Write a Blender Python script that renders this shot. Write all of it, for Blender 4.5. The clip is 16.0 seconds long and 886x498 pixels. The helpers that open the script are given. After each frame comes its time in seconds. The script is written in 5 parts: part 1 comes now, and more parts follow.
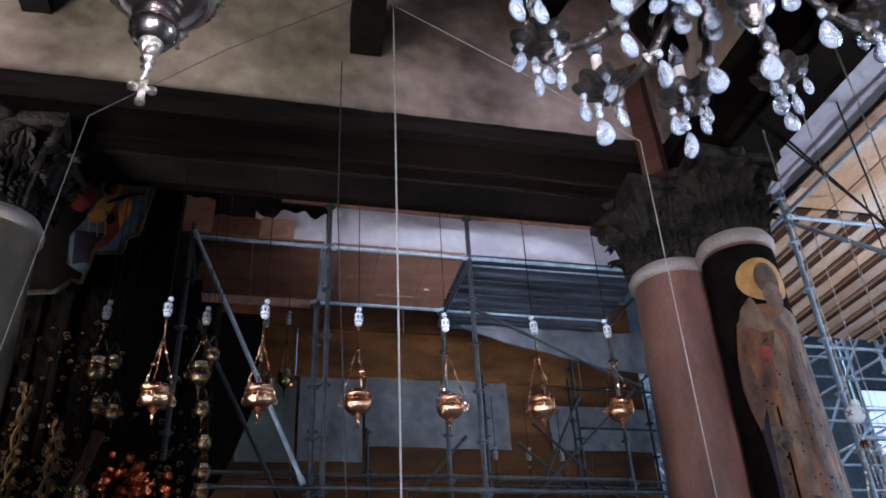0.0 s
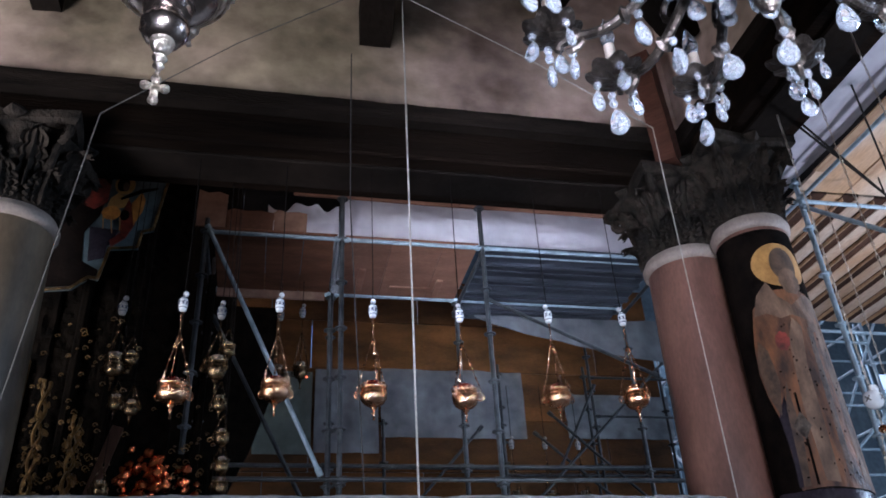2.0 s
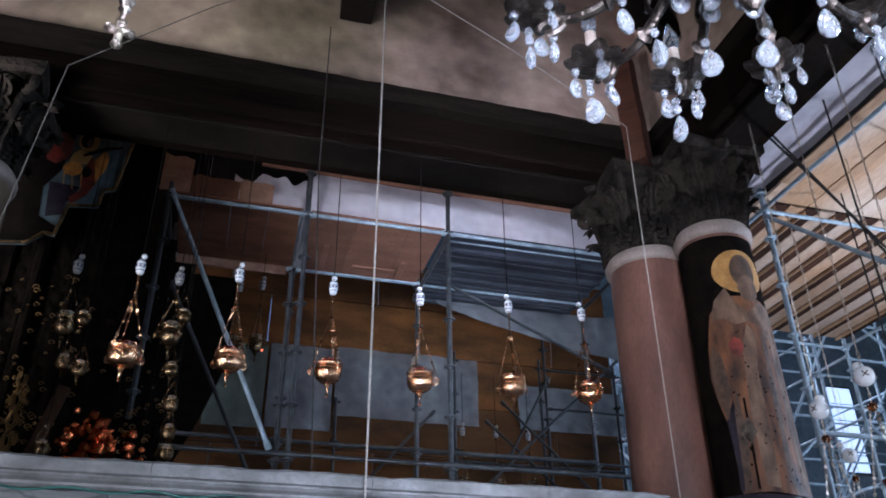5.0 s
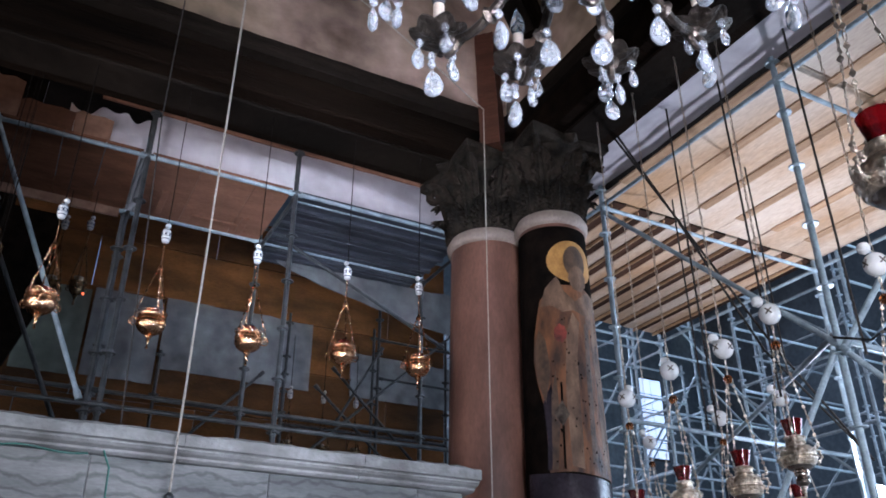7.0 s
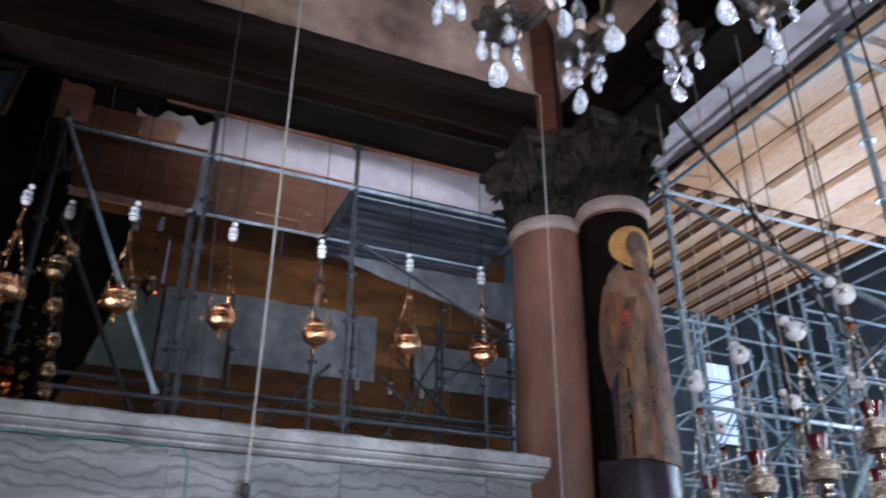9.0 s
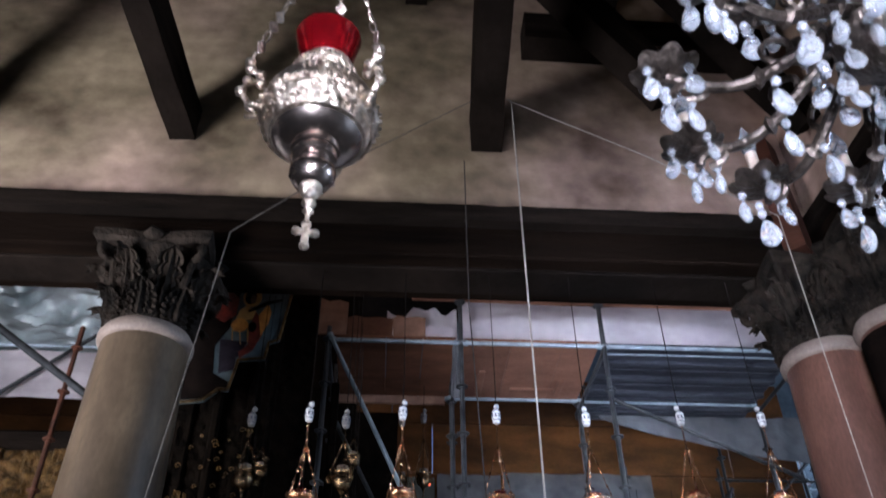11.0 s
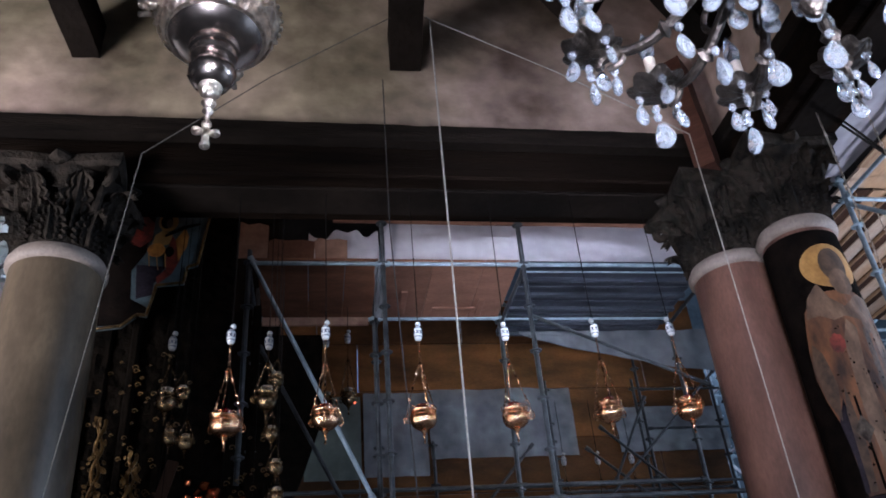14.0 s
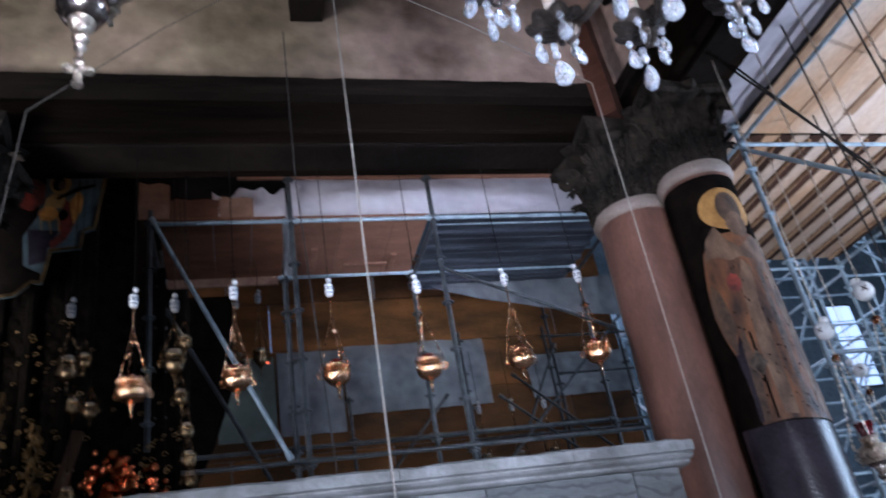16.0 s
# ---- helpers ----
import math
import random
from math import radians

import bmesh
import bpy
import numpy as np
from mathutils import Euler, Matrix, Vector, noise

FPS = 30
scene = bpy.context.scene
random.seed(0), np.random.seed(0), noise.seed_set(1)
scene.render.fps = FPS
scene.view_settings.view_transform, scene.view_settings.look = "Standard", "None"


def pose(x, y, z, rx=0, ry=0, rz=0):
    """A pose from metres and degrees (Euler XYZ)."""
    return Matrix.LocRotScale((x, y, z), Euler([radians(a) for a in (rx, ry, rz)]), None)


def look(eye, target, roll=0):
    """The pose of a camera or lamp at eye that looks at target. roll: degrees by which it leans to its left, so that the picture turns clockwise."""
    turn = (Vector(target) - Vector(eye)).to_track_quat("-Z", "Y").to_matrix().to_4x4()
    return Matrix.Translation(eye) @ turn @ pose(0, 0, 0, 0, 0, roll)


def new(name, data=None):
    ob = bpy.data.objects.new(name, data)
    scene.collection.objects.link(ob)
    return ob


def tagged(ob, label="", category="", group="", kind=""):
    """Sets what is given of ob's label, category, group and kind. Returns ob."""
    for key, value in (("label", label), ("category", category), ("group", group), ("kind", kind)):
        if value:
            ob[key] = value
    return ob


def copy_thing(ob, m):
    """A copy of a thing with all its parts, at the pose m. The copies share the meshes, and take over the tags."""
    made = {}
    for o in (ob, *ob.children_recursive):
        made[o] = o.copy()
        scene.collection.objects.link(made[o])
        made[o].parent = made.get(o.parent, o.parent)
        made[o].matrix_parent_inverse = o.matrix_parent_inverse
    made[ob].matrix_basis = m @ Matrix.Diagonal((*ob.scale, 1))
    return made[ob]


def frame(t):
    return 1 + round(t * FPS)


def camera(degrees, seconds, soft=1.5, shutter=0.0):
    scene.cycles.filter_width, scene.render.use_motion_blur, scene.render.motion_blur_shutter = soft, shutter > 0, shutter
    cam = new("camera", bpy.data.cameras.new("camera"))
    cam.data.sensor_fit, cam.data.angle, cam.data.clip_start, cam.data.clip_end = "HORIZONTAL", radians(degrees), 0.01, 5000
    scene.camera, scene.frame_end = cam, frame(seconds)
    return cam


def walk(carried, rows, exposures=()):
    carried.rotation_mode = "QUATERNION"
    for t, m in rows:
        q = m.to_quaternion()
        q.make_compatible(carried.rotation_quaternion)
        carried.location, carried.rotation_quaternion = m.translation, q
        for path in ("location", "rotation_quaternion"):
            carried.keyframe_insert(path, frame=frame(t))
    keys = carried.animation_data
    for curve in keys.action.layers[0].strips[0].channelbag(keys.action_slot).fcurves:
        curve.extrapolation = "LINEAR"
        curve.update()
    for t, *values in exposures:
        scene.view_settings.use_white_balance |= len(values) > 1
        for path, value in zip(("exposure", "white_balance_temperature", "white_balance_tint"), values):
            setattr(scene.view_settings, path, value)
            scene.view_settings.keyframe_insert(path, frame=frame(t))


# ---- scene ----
cam = camera(57.0, 16.0, soft=1.7, shutter=0.4)
# seconds, eye, target, roll
PATH = [
    (0, (0.018, 0.064, 1.621), (0.444, 1.715, 2.666), -3.1),
    (0.5, (0.014, 0.062, 1.636), (0.437, 1.686, 2.723), -3.0),
    (1, (0.014, 0.061, 1.643), (0.429, 1.677, 2.747), -2.9),
    (1.5, (0.018, 0.067, 1.637), (0.434, 1.712, 2.696), -3.5),
    (2, (0.014, 0.067, 1.629), (0.412, 1.737, 2.655), -3.5),
    (2.5, (0.008, 0.069, 1.621), (0.379, 1.765, 2.614), -2.6),
    (3, (0.011, 0.073, 1.617), (0.393, 1.789, 2.571), -2.6),
    (3.2, (0.013, 0.075, 1.617), (0.39, 1.8, 2.555), -2.4),
    (5.3, (0.029, 0.095, 1.634), (0.553, 1.745, 2.635), -0.1),
    (5.5, (0.033, 0.093, 1.64), (0.599, 1.73, 2.64), 0.0),
    (6, (0.052, 0.098, 1.635), (0.754, 1.71, 2.588), 0.5),
    (6.5, (0.073, 0.1, 1.638), (0.85, 1.683, 2.582), 0.4),
    (7, (0.089, 0.098, 1.638), (0.922, 1.664, 2.562), 0.0),
    (7.5, (0.094, 0.102, 1.638), (0.968, 1.654, 2.548), -0.2),
    (8, (0.098, 0.097, 1.639), (0.999, 1.633, 2.551), -0.8),
    (8.5, (0.086, 0.09, 1.638), (0.943, 1.64, 2.566), -0.1),
    (9, (0.061, 0.091, 1.629), (0.77, 1.73, 2.531), 0.3),
    (9.5, (0.018, 0.084, 1.613), (0.457, 1.808, 2.525), 0.2),
    (10, (-0.006, 0.088, 1.621), (0.229, 1.845, 2.547), -0.8),
    (10.2, (-0.021, 0.093, 1.639), (0.165, 1.827, 2.618), -1.8),
    (12.3, (-0.047, 0.014, 1.719), (-0.02, 1.39, 3.169), 1.7),
    (12.5, (-0.046, 0.007, 1.714), (-0.026, 1.372, 3.176), 1.2),
    (12.8, (-0.035, -0.024, 1.695), (0.02, 1.439, 3.058), -0.1),
    (13, (-0.039, 0.037, 1.673), (0.05, 1.566, 2.959), 0.5),
    (13.5, (-0.028, 0.068, 1.648), (0.182, 1.702, 2.781), -1.5),
    (14, (-0.01, 0.066, 1.645), (0.295, 1.728, 2.715), -5.1),
    (14.5, (-0.001, 0.064, 1.642), (0.326, 1.732, 2.696), -6.3),
    (15, (0.005, 0.062, 1.645), (0.342, 1.728, 2.699), -7.4),
    (15.5, (0.013, 0.064, 1.648), (0.365, 1.735, 2.69), -8.2),
    (16, (0.013, 0.1, 1.636), (0.528, 1.781, 2.59), -10.3),
]
# seconds, stops, kelvin, tint
EXPOSURES = [(0.0, -0.16, 5500, 15), (3.0, -0.18, 5450, 15), (6.0, -0.15, 5550, 15), (8.0, -0.08, 5900, 14), (10.0, -0.18, 5700, 16),
             (12.5, 0.08, 5650, 17), (13.0, -0.1, 5600, 16), (14.5, -0.2, 5500, 16), (16.0, -0.14, 5400, 15)]
walk(cam, [(t, look(eye, target, roll)) for t, eye, target, roll in PATH], EXPOSURES)

# ---- light ----
world = bpy.data.worlds.new("sky")
scene.world = world
world.use_nodes = True
wn = world.node_tree
sky = wn.nodes.new("ShaderNodeTexSky")
sky.sky_type, sky.sun_disc = "NISHITA", False
sky.sun_elevation, sky.sun_rotation = radians(40), radians(200)
wn.links.new(sky.outputs[0], wn.nodes["Background"].inputs[0])
wn.nodes["Background"].inputs[1].default_value = 0.1


def window_light(name, at, aim, width, height, watts, colour, spread=180):
    lamp = bpy.data.lights.new(name, "AREA")
    lamp.shape, lamp.size, lamp.size_y, lamp.energy, lamp.color = "RECTANGLE", width, height, watts, colour
    lamp.spread = radians(spread)
    ob = new(name, lamp)
    ob.matrix_world = look(at, aim)
    return ob


# area lamps for daylight from round the place; daylight_north has no opening modelled
window_light("daylight_west", (-6.45, 1.9, 1.9), (-3.7, 5.5, 4.8), 2.4, 3.4, 290, (1.0, 0.95, 0.88), 88)
# three fill lamps added behind the walk: pier, chandelier, right-hand scaffold
window_light("daylight_south", (0.85, -3.4, 1.3), (1.8, 5.2, 2.6), 0.9, 2.2, 44, (0.95, 0.96, 1.0), 44)
window_light("daylight_south_door", (-0.95, -3.4, 1.0), (0.55, 1.05, 2.95), 1.0, 1.7, 46, (0.93, 0.95, 1.0), 25)
window_light("daylight_south_right", (1.25, -3.35, 1.5), (5.2, 2.4, 3.3), 1.5, 2.6, 50, (1.0, 0.97, 0.93), 38)
window_light("daylight_east", (16.9, 0.4, 4.5), (5, 4.5, 4.8), 6.4, 5.0, 1900, (0.72, 0.87, 1.0))
window_light("daylight_north", (10.0, 15.9, 8.6), (8, 8, 3), 5.0, 2.4, 750, (0.7, 0.85, 1.0))
window_light("daylight_clerestory", (1.0, 15.9, 8.9), (1.2, 7.5, 6.4), 6.0, 1.2, 900, (1.0, 0.88, 0.93))
flood = bpy.data.lights.new("work_lamp_beam", "SPOT")
flood.energy, flood.spot_size, flood.spot_blend, flood.shadow_soft_size, flood.color = 440, radians(150), 0.6, 0.06, (0.95, 0.96, 1.0)
new("work_lamp_beam", flood).matrix_world = look((7.2, 4.95, 3.2), (6.6, 4.4, 6.0))

# ---- materials ----
def material(name, base, rough=0.6, metal=0.0, dark=None, scale=3.0, amount=0.5, bump=0.2, fine=40.0, transmission=0.0,
             vein=0.0, spread=0.0, detail=6.0, stretch=(1, 1, 1), alpha=1.0, emit=0.0, translucent=0.0):
    """Two scales of noise: stains from base to dark, and a fine grain that also gives relief."""
    m = bpy.data.materials.new(name)
    m.use_nodes = True
    t, p = m.node_tree, m.node_tree.nodes["Principled BSDF"]
    p.inputs["Roughness"].default_value, p.inputs["Metallic"].default_value = rough, metal
    p.inputs["Transmission Weight"].default_value = transmission
    p.inputs["Alpha"].default_value = alpha
    p.inputs["Specular IOR Level"].default_value = 0.03 if rough > 0.88 and not metal else 0.12 if rough > 0.62 and not metal else 0.5
    dark = dark or tuple(c * 0.5 for c in base)
    co = t.nodes.new("ShaderNodeTexCoord")
    mp = t.nodes.new("ShaderNodeMapping")
    mp.inputs["Scale"].default_value = stretch
    t.links.new(co.outputs["Object"], mp.inputs[0])
    big = t.nodes.new("ShaderNodeTexNoise")
    big.inputs["Scale"].default_value, big.inputs["Detail"].default_value = scale, detail
    if vein:
        big.inputs["Distortion"].default_value = vein
    t.links.new(mp.outputs[0], big.inputs["Vector"])
    ramp = t.nodes.new("ShaderNodeValToRGB")
    e = ramp.color_ramp.elements
    e[0].position, e[1].position = 0.5 - 0.28 * (1.2 - amount), 0.5 + 0.28 * (1.2 - amount)
    e[0].color, e[1].color = (*dark, 1), (*base, 1)
    t.links.new(big.outputs[0], ramp.inputs[0])
    small = t.nodes.new("ShaderNodeTexNoise")
    small.inputs["Scale"].default_value, small.inputs["Detail"].default_value = fine, 4
    t.links.new(mp.outputs[0], small.inputs["Vector"])
    mix = t.nodes.new("ShaderNodeMix")
    mix.data_type, mix.blend_type = "RGBA", "OVERLAY"
    mix.inputs[0].default_value = 0.35
    t.links.new(ramp.outputs[0], mix.inputs[6])
    t.links.new(small.outputs[0], mix.inputs[7])
    out = mix.outputs[2]
    if spread:
        info = t.nodes.new("ShaderNodeObjectInfo")
        hsv = t.nodes.new("ShaderNodeHueSaturation")
        ma = t.nodes.new("ShaderNodeMapRange")
        ma.inputs[3].default_value, ma.inputs[4].default_value = 1 - spread, 1 + spread
        t.links.new(info.outputs["Random"], ma.inputs[0])
        t.links.new(ma.outputs[0], hsv.inputs["Value"])
        t.links.new(out, hsv.inputs["Color"])
        out = hsv.outputs[0]
    t.links.new(out, p.inputs["Base Color"])
    if bump:
        b = t.nodes.new("ShaderNodeBump")
        b.inputs["Strength"].default_value, b.inputs["Distance"].default_value = bump, 0.02
        add = t.nodes.new("ShaderNodeMath")
        t.links.new(big.outputs[0], add.inputs[0])
        t.links.new(small.outputs[0], add.inputs[1])
        t.links.new(add.outputs[0], b.inputs["Height"])
        t.links.new(b.outputs[0], p.inputs["Normal"])
    if translucent:
        tl, ms = t.nodes.new("ShaderNodeBsdfTranslucent"), t.nodes.new("ShaderNodeMixShader")
        ms.inputs[0].default_value = translucent
        t.links.new(out, tl.inputs[0])
        t.links.new(p.outputs[0], ms.inputs[1])
        t.links.new(tl.outputs[0], ms.inputs[2])
        t.links.new(ms.outputs[0], t.nodes["Material Output"].inputs[0])
    if emit:
        p.inputs["Emission Color"].default_value = (*base, 1)
        p.inputs["Emission Strength"].default_value = emit
    return m


PLASTER = material("stained_plaster", (0.54, 0.44, 0.355), 0.9, dark=(0.09, 0.068, 0.053), scale=0.75, amount=0.62, bump=0.45, fine=6, detail=12, stretch=(0.9, 1, 1))
# patches of olive and pink in the old limewash
_t, _p = PLASTER.node_tree, PLASTER.node_tree.nodes["Principled BSDF"]
_src = _p.inputs["Base Color"].links[0].from_socket
_co, _no, _ramp, _mx = (_t.nodes.new(k) for k in ("ShaderNodeTexCoord", "ShaderNodeTexNoise", "ShaderNodeValToRGB", "ShaderNodeMix"))
_no.inputs["Scale"].default_value, _no.inputs["Detail"].default_value = 0.42, 7
_t.links.new(_co.outputs["Object"], _no.inputs["Vector"])
_e = _ramp.color_ramp.elements
_e[0].position, _e[0].color, _e[1].position, _e[1].color = 0.38, (0.97, 0.95, 0.78, 1), 0.6, (0.97, 0.84, 0.85, 1)
_t.links.new(_no.outputs[0], _ramp.inputs[0])
_mx.data_type, _mx.blend_type, _mx.inputs[0].default_value = "RGBA", "MULTIPLY", 1.0
_t.links.new(_src, _mx.inputs[6])
_t.links.new(_ramp.outputs[0], _mx.inputs[7])
_t.links.new(_mx.outputs[2], _p.inputs["Base Color"])
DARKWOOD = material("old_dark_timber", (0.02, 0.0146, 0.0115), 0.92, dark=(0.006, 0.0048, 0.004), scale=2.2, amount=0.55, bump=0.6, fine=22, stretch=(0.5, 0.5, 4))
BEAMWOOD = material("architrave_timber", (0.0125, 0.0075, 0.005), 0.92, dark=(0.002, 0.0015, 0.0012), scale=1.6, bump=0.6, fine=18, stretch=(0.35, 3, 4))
REDWOOD = material("reddish_timber", (0.09, 0.035, 0.022), 0.65, dark=(0.045, 0.018, 0.012), scale=2.5, bump=0.3, fine=24, stretch=(3, 3, 0.5))
CARVED = material("dark_carved_stone", (0.04, 0.03, 0.023), 0.85, dark=(0.006, 0.005, 0.004), scale=7, amount=0.6, bump=1.0, fine=38)
REDSTONE = material("polished_red_limestone", (0.195, 0.096, 0.069), 0.36, dark=(0.05, 0.024, 0.018), scale=1.7, amount=0.6, bump=0.16, fine=30, detail=10, stretch=(1.6, 1.6, 0.6))
RINGSTONE = material("worn_ring_stone", (0.29, 0.23, 0.195), 0.6, dark=(0.2, 0.155, 0.13), scale=6, bump=0.3)
GREYSTONE = material("yellowed_column_stone", (0.15, 0.108, 0.07), 0.4, dark=(0.032, 0.023, 0.015), scale=1.9, amount=0.55, bump=0.16, fine=22, detail=10, stretch=(1.3, 1.3, 0.6))
MARBLE = material("veined_grey_marble", (0.245, 0.25, 0.25), 0.3, dark=(0.12, 0.125, 0.128), scale=1.5, amount=0.7, bump=0.03, fine=40, vein=0.8, spread=0.12, detail=9, stretch=(0.6, 1, 2.4))
_t, _p = MARBLE.node_tree, MARBLE.node_tree.nodes["Principled BSDF"]
_src = _p.inputs["Base Color"].links[0].from_socket
_info, _co, _off = _t.nodes.new("ShaderNodeObjectInfo"), _t.nodes.new("ShaderNodeTexCoord"), _t.nodes.new("ShaderNodeVectorMath")
_off.operation = "ADD"
_mul = _t.nodes.new("ShaderNodeMath")
_mul.operation, _mul.inputs[1].default_value = "MULTIPLY", 9.0
_t.links.new(_info.outputs["Random"], _mul.inputs[0])
_t.links.new(_co.outputs["Object"], _off.inputs[0])
_t.links.new(_mul.outputs[0], _off.inputs[1])
_wave = _t.nodes.new("ShaderNodeTexWave")
_wave.wave_type, _wave.bands_direction = "BANDS", "Z"
for _k, _v in (("Scale", 3.4), ("Distortion", 12.0), ("Detail", 4.0), ("Detail Scale", 0.9)):
    _wave.inputs[_k].default_value = _v
_t.links.new(_off.outputs[0], _wave.inputs["Vector"])
_ramp = _t.nodes.new("ShaderNodeValToRGB")
_e = _ramp.color_ramp.elements
_e[0].position, _e[0].color, _e[1].position, _e[1].color = 0.0, (0.3, 0.32, 0.32, 1), 0.3, (1, 1, 1, 1)
_t.links.new(_wave.outputs[1], _ramp.inputs[0])
_mx = _t.nodes.new("ShaderNodeMix")
_mx.data_type, _mx.blend_type, _mx.inputs[0].default_value = "RGBA", "MULTIPLY", 0.62
_t.links.new(_src, _mx.inputs[6])
_t.links.new(_ramp.outputs[0], _mx.inputs[7])
_t.links.new(_mx.outputs[2], _p.inputs["Base Color"])
CORNICE = material("pale_marble_cornice", (0.33, 0.335, 0.34), 0.5, dark=(0.11, 0.108, 0.105), scale=3.2, amount=0.55, bump=0.4, fine=26, detail=9, stretch=(0.8, 1, 1))
# the tube steel again, with the inner bay's shade put into its colour
INNERSTEEL = material("shaded_steel_tube", (0.028, 0.03, 0.033), 0.55, 0.3, dark=(0.008, 0.009, 0.011), scale=9, bump=0.2, fine=60, spread=0.4)
RUST = material("rusty_steel_tube", (0.15, 0.055, 0.03), 0.6, 0.2, dark=(0.05, 0.02, 0.012), scale=8, bump=0.2, fine=60)
STEEL = material("galvanised_tube", (0.36, 0.45, 0.52), 0.5, 0.15, dark=(0.19, 0.245, 0.29), scale=9, bump=0.15, fine=70, spread=0.2)
# dull steel of small fittings; on scaffold tubes it also carries their shade
DARKSTEEL = material("dull_and_shaded_steel", (0.06, 0.066, 0.072), 0.5, 0.35, dark=(0.022, 0.025, 0.029), scale=9, bump=0.2, fine=60, spread=0.3)
DECKSTEEL = material("grey_steel_deck", (0.055, 0.063, 0.085), 0.5, 0.0, dark=(0.014, 0.016, 0.024), scale=2.5, bump=0.12, fine=50, spread=0.35, stretch=(0.3, 3, 3))
PLYWOOD = material("pinkish_plywood", (0.27, 0.135, 0.09), 0.7, dark=(0.19, 0.095, 0.065), scale=1.8, amount=0.45, bump=0.15, fine=24, spread=0.16, stretch=(1, 3, 1))
BROWNBOARD = material("brown_hoarding_board", (0.12, 0.049, 0.0145), 0.75, dark=(0.036, 0.016, 0.006), scale=1.3, amount=0.55, bump=0.25, fine=22, spread=0.3, stretch=(0.8, 1, 2.2))
CARDBOARD = material("brown_cardboard", (0.34, 0.2, 0.14), 0.8, dark=(0.17, 0.09, 0.06), scale=3, amount=0.5, bump=0.2, fine=16, spread=0.15)
DECKWOOD = material("dull_red_deck_board", (0.21, 0.095, 0.055), 0.7, dark=(0.09, 0.04, 0.024), scale=1.6, amount=0.5, bump=0.2, fine=24, spread=0.25, stretch=(1, 3, 1))
PINE = material("pale_pine_plywood", (0.62, 0.53, 0.45), 0.65, dark=(0.42, 0.26, 0.15), scale=0.8, amount=0.5, bump=0.12, fine=20, spread=0.14, stretch=(2.2, 0.6, 1))
BATTEN = material("orange_pine_batten", (0.44, 0.29, 0.18), 0.7, dark=(0.25, 0.145, 0.085), scale=3, bump=0.2, fine=24, spread=0.2, stretch=(4, 0.5, 1))
GAPBOARD = material("dark_brown_board", (0.075, 0.036, 0.022), 0.7, dark=(0.03, 0.015, 0.01), scale=2, bump=0.2, fine=24, spread=0.3, stretch=(4, 0.5, 1))
# black of the carved screen, and of the sheet that imitates shade beside it
SCREENBLACK = material("black_screen_and_shade", (0.007, 0.0048, 0.0033), 0.95, dark=(0.002, 0.0016, 0.0012), scale=9, bump=0.6, fine=30)
FILM = material("white_plastic_film", (0.74, 0.70, 0.74), 0.5, dark=(0.52, 0.49, 0.53), scale=2.2, amount=0.35, bump=0.5, fine=7, translucent=0.45)
BLUETARP = material("grey_blue_sheeting", (0.14, 0.146, 0.157), 0.6, dark=(0.05, 0.053, 0.06), scale=1.5, amount=0.5, bump=0.5, fine=6)
# dark noise patches here are no stains: they imitate shade in the folds
SILVERFILM = material("silvery_plastic_sheeting", (0.50, 0.60, 0.64), 0.3, dark=(0.10, 0.135, 0.15), scale=1.7, amount=0.6, bump=1.0, fine=4)
FARWALL = material("far_grey_wall", (0.14, 0.175, 0.205), 0.9, dark=(0.06, 0.08, 0.1), scale=0.5, amount=0.4, bump=0.3, fine=8)
SOOT = material("soot_dark_plaster", (0.16, 0.14, 0.125), 0.9, dark=(0.07, 0.06, 0.055), scale=0.8, amount=0.35, bump=0.3, fine=12)
FLOOR = material("worn_floor_stone", (0.2, 0.18, 0.16), 0.5, dark=(0.11, 0.1, 0.085), scale=1.2, bump=0.2, fine=20)
GOLD = material("polished_copper_gold", (0.95, 0.58, 0.36), 0.2, 1.0, dark=(0.6, 0.31, 0.15), scale=30, amount=0.3, bump=0.25, fine=120)
COPPER = material("bright_copper_leaf", (0.85, 0.3, 0.12), 0.22, 1.0, dark=(0.35, 0.07, 0.03), scale=24, amount=0.45, bump=0.3, fine=70)
OLDGOLD = material("tarnished_gilding", (0.24, 0.14, 0.05), 0.36, 0.85, dark=(0.03, 0.018, 0.008), scale=14, amount=0.4, bump=0.8, fine=60)
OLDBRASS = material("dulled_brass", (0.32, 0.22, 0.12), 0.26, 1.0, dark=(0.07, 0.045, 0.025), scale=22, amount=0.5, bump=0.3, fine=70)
SILVER = material("chased_silver", (0.95, 0.82, 0.68), 0.3, 1.0, dark=(0.34, 0.26, 0.2), scale=38, amount=0.5, bump=0.55, fine=90, detail=3)
SMOOTHSILVER = material("smooth_silver", (0.64, 0.55, 0.5), 0.22, 1.0, dark=(0.36, 0.285, 0.25), scale=12, amount=0.3, bump=0.05, fine=60)
BRONZE = material("browned_silver_bronze", (0.15, 0.12, 0.10), 0.34, 0.9, dark=(0.035, 0.027, 0.022), scale=22, amount=0.4, bump=0.4, fine=90)
REDGLASS = material("red_glass", (0.36, 0.006, 0.012), 0.08, dark=(0.2, 0.003, 0.006), scale=6, bump=0.0, transmission=0.75)
AMBER = material("amber_glass", (0.26, 0.075, 0.018), 0.1, bump=0.0, transmission=0.62)
EGG = material("veined_cream_egg", (0.74, 0.57, 0.39), 0.3, dark=(0.5, 0.35, 0.22), scale=7, amount=0.5, bump=0.02, fine=60)
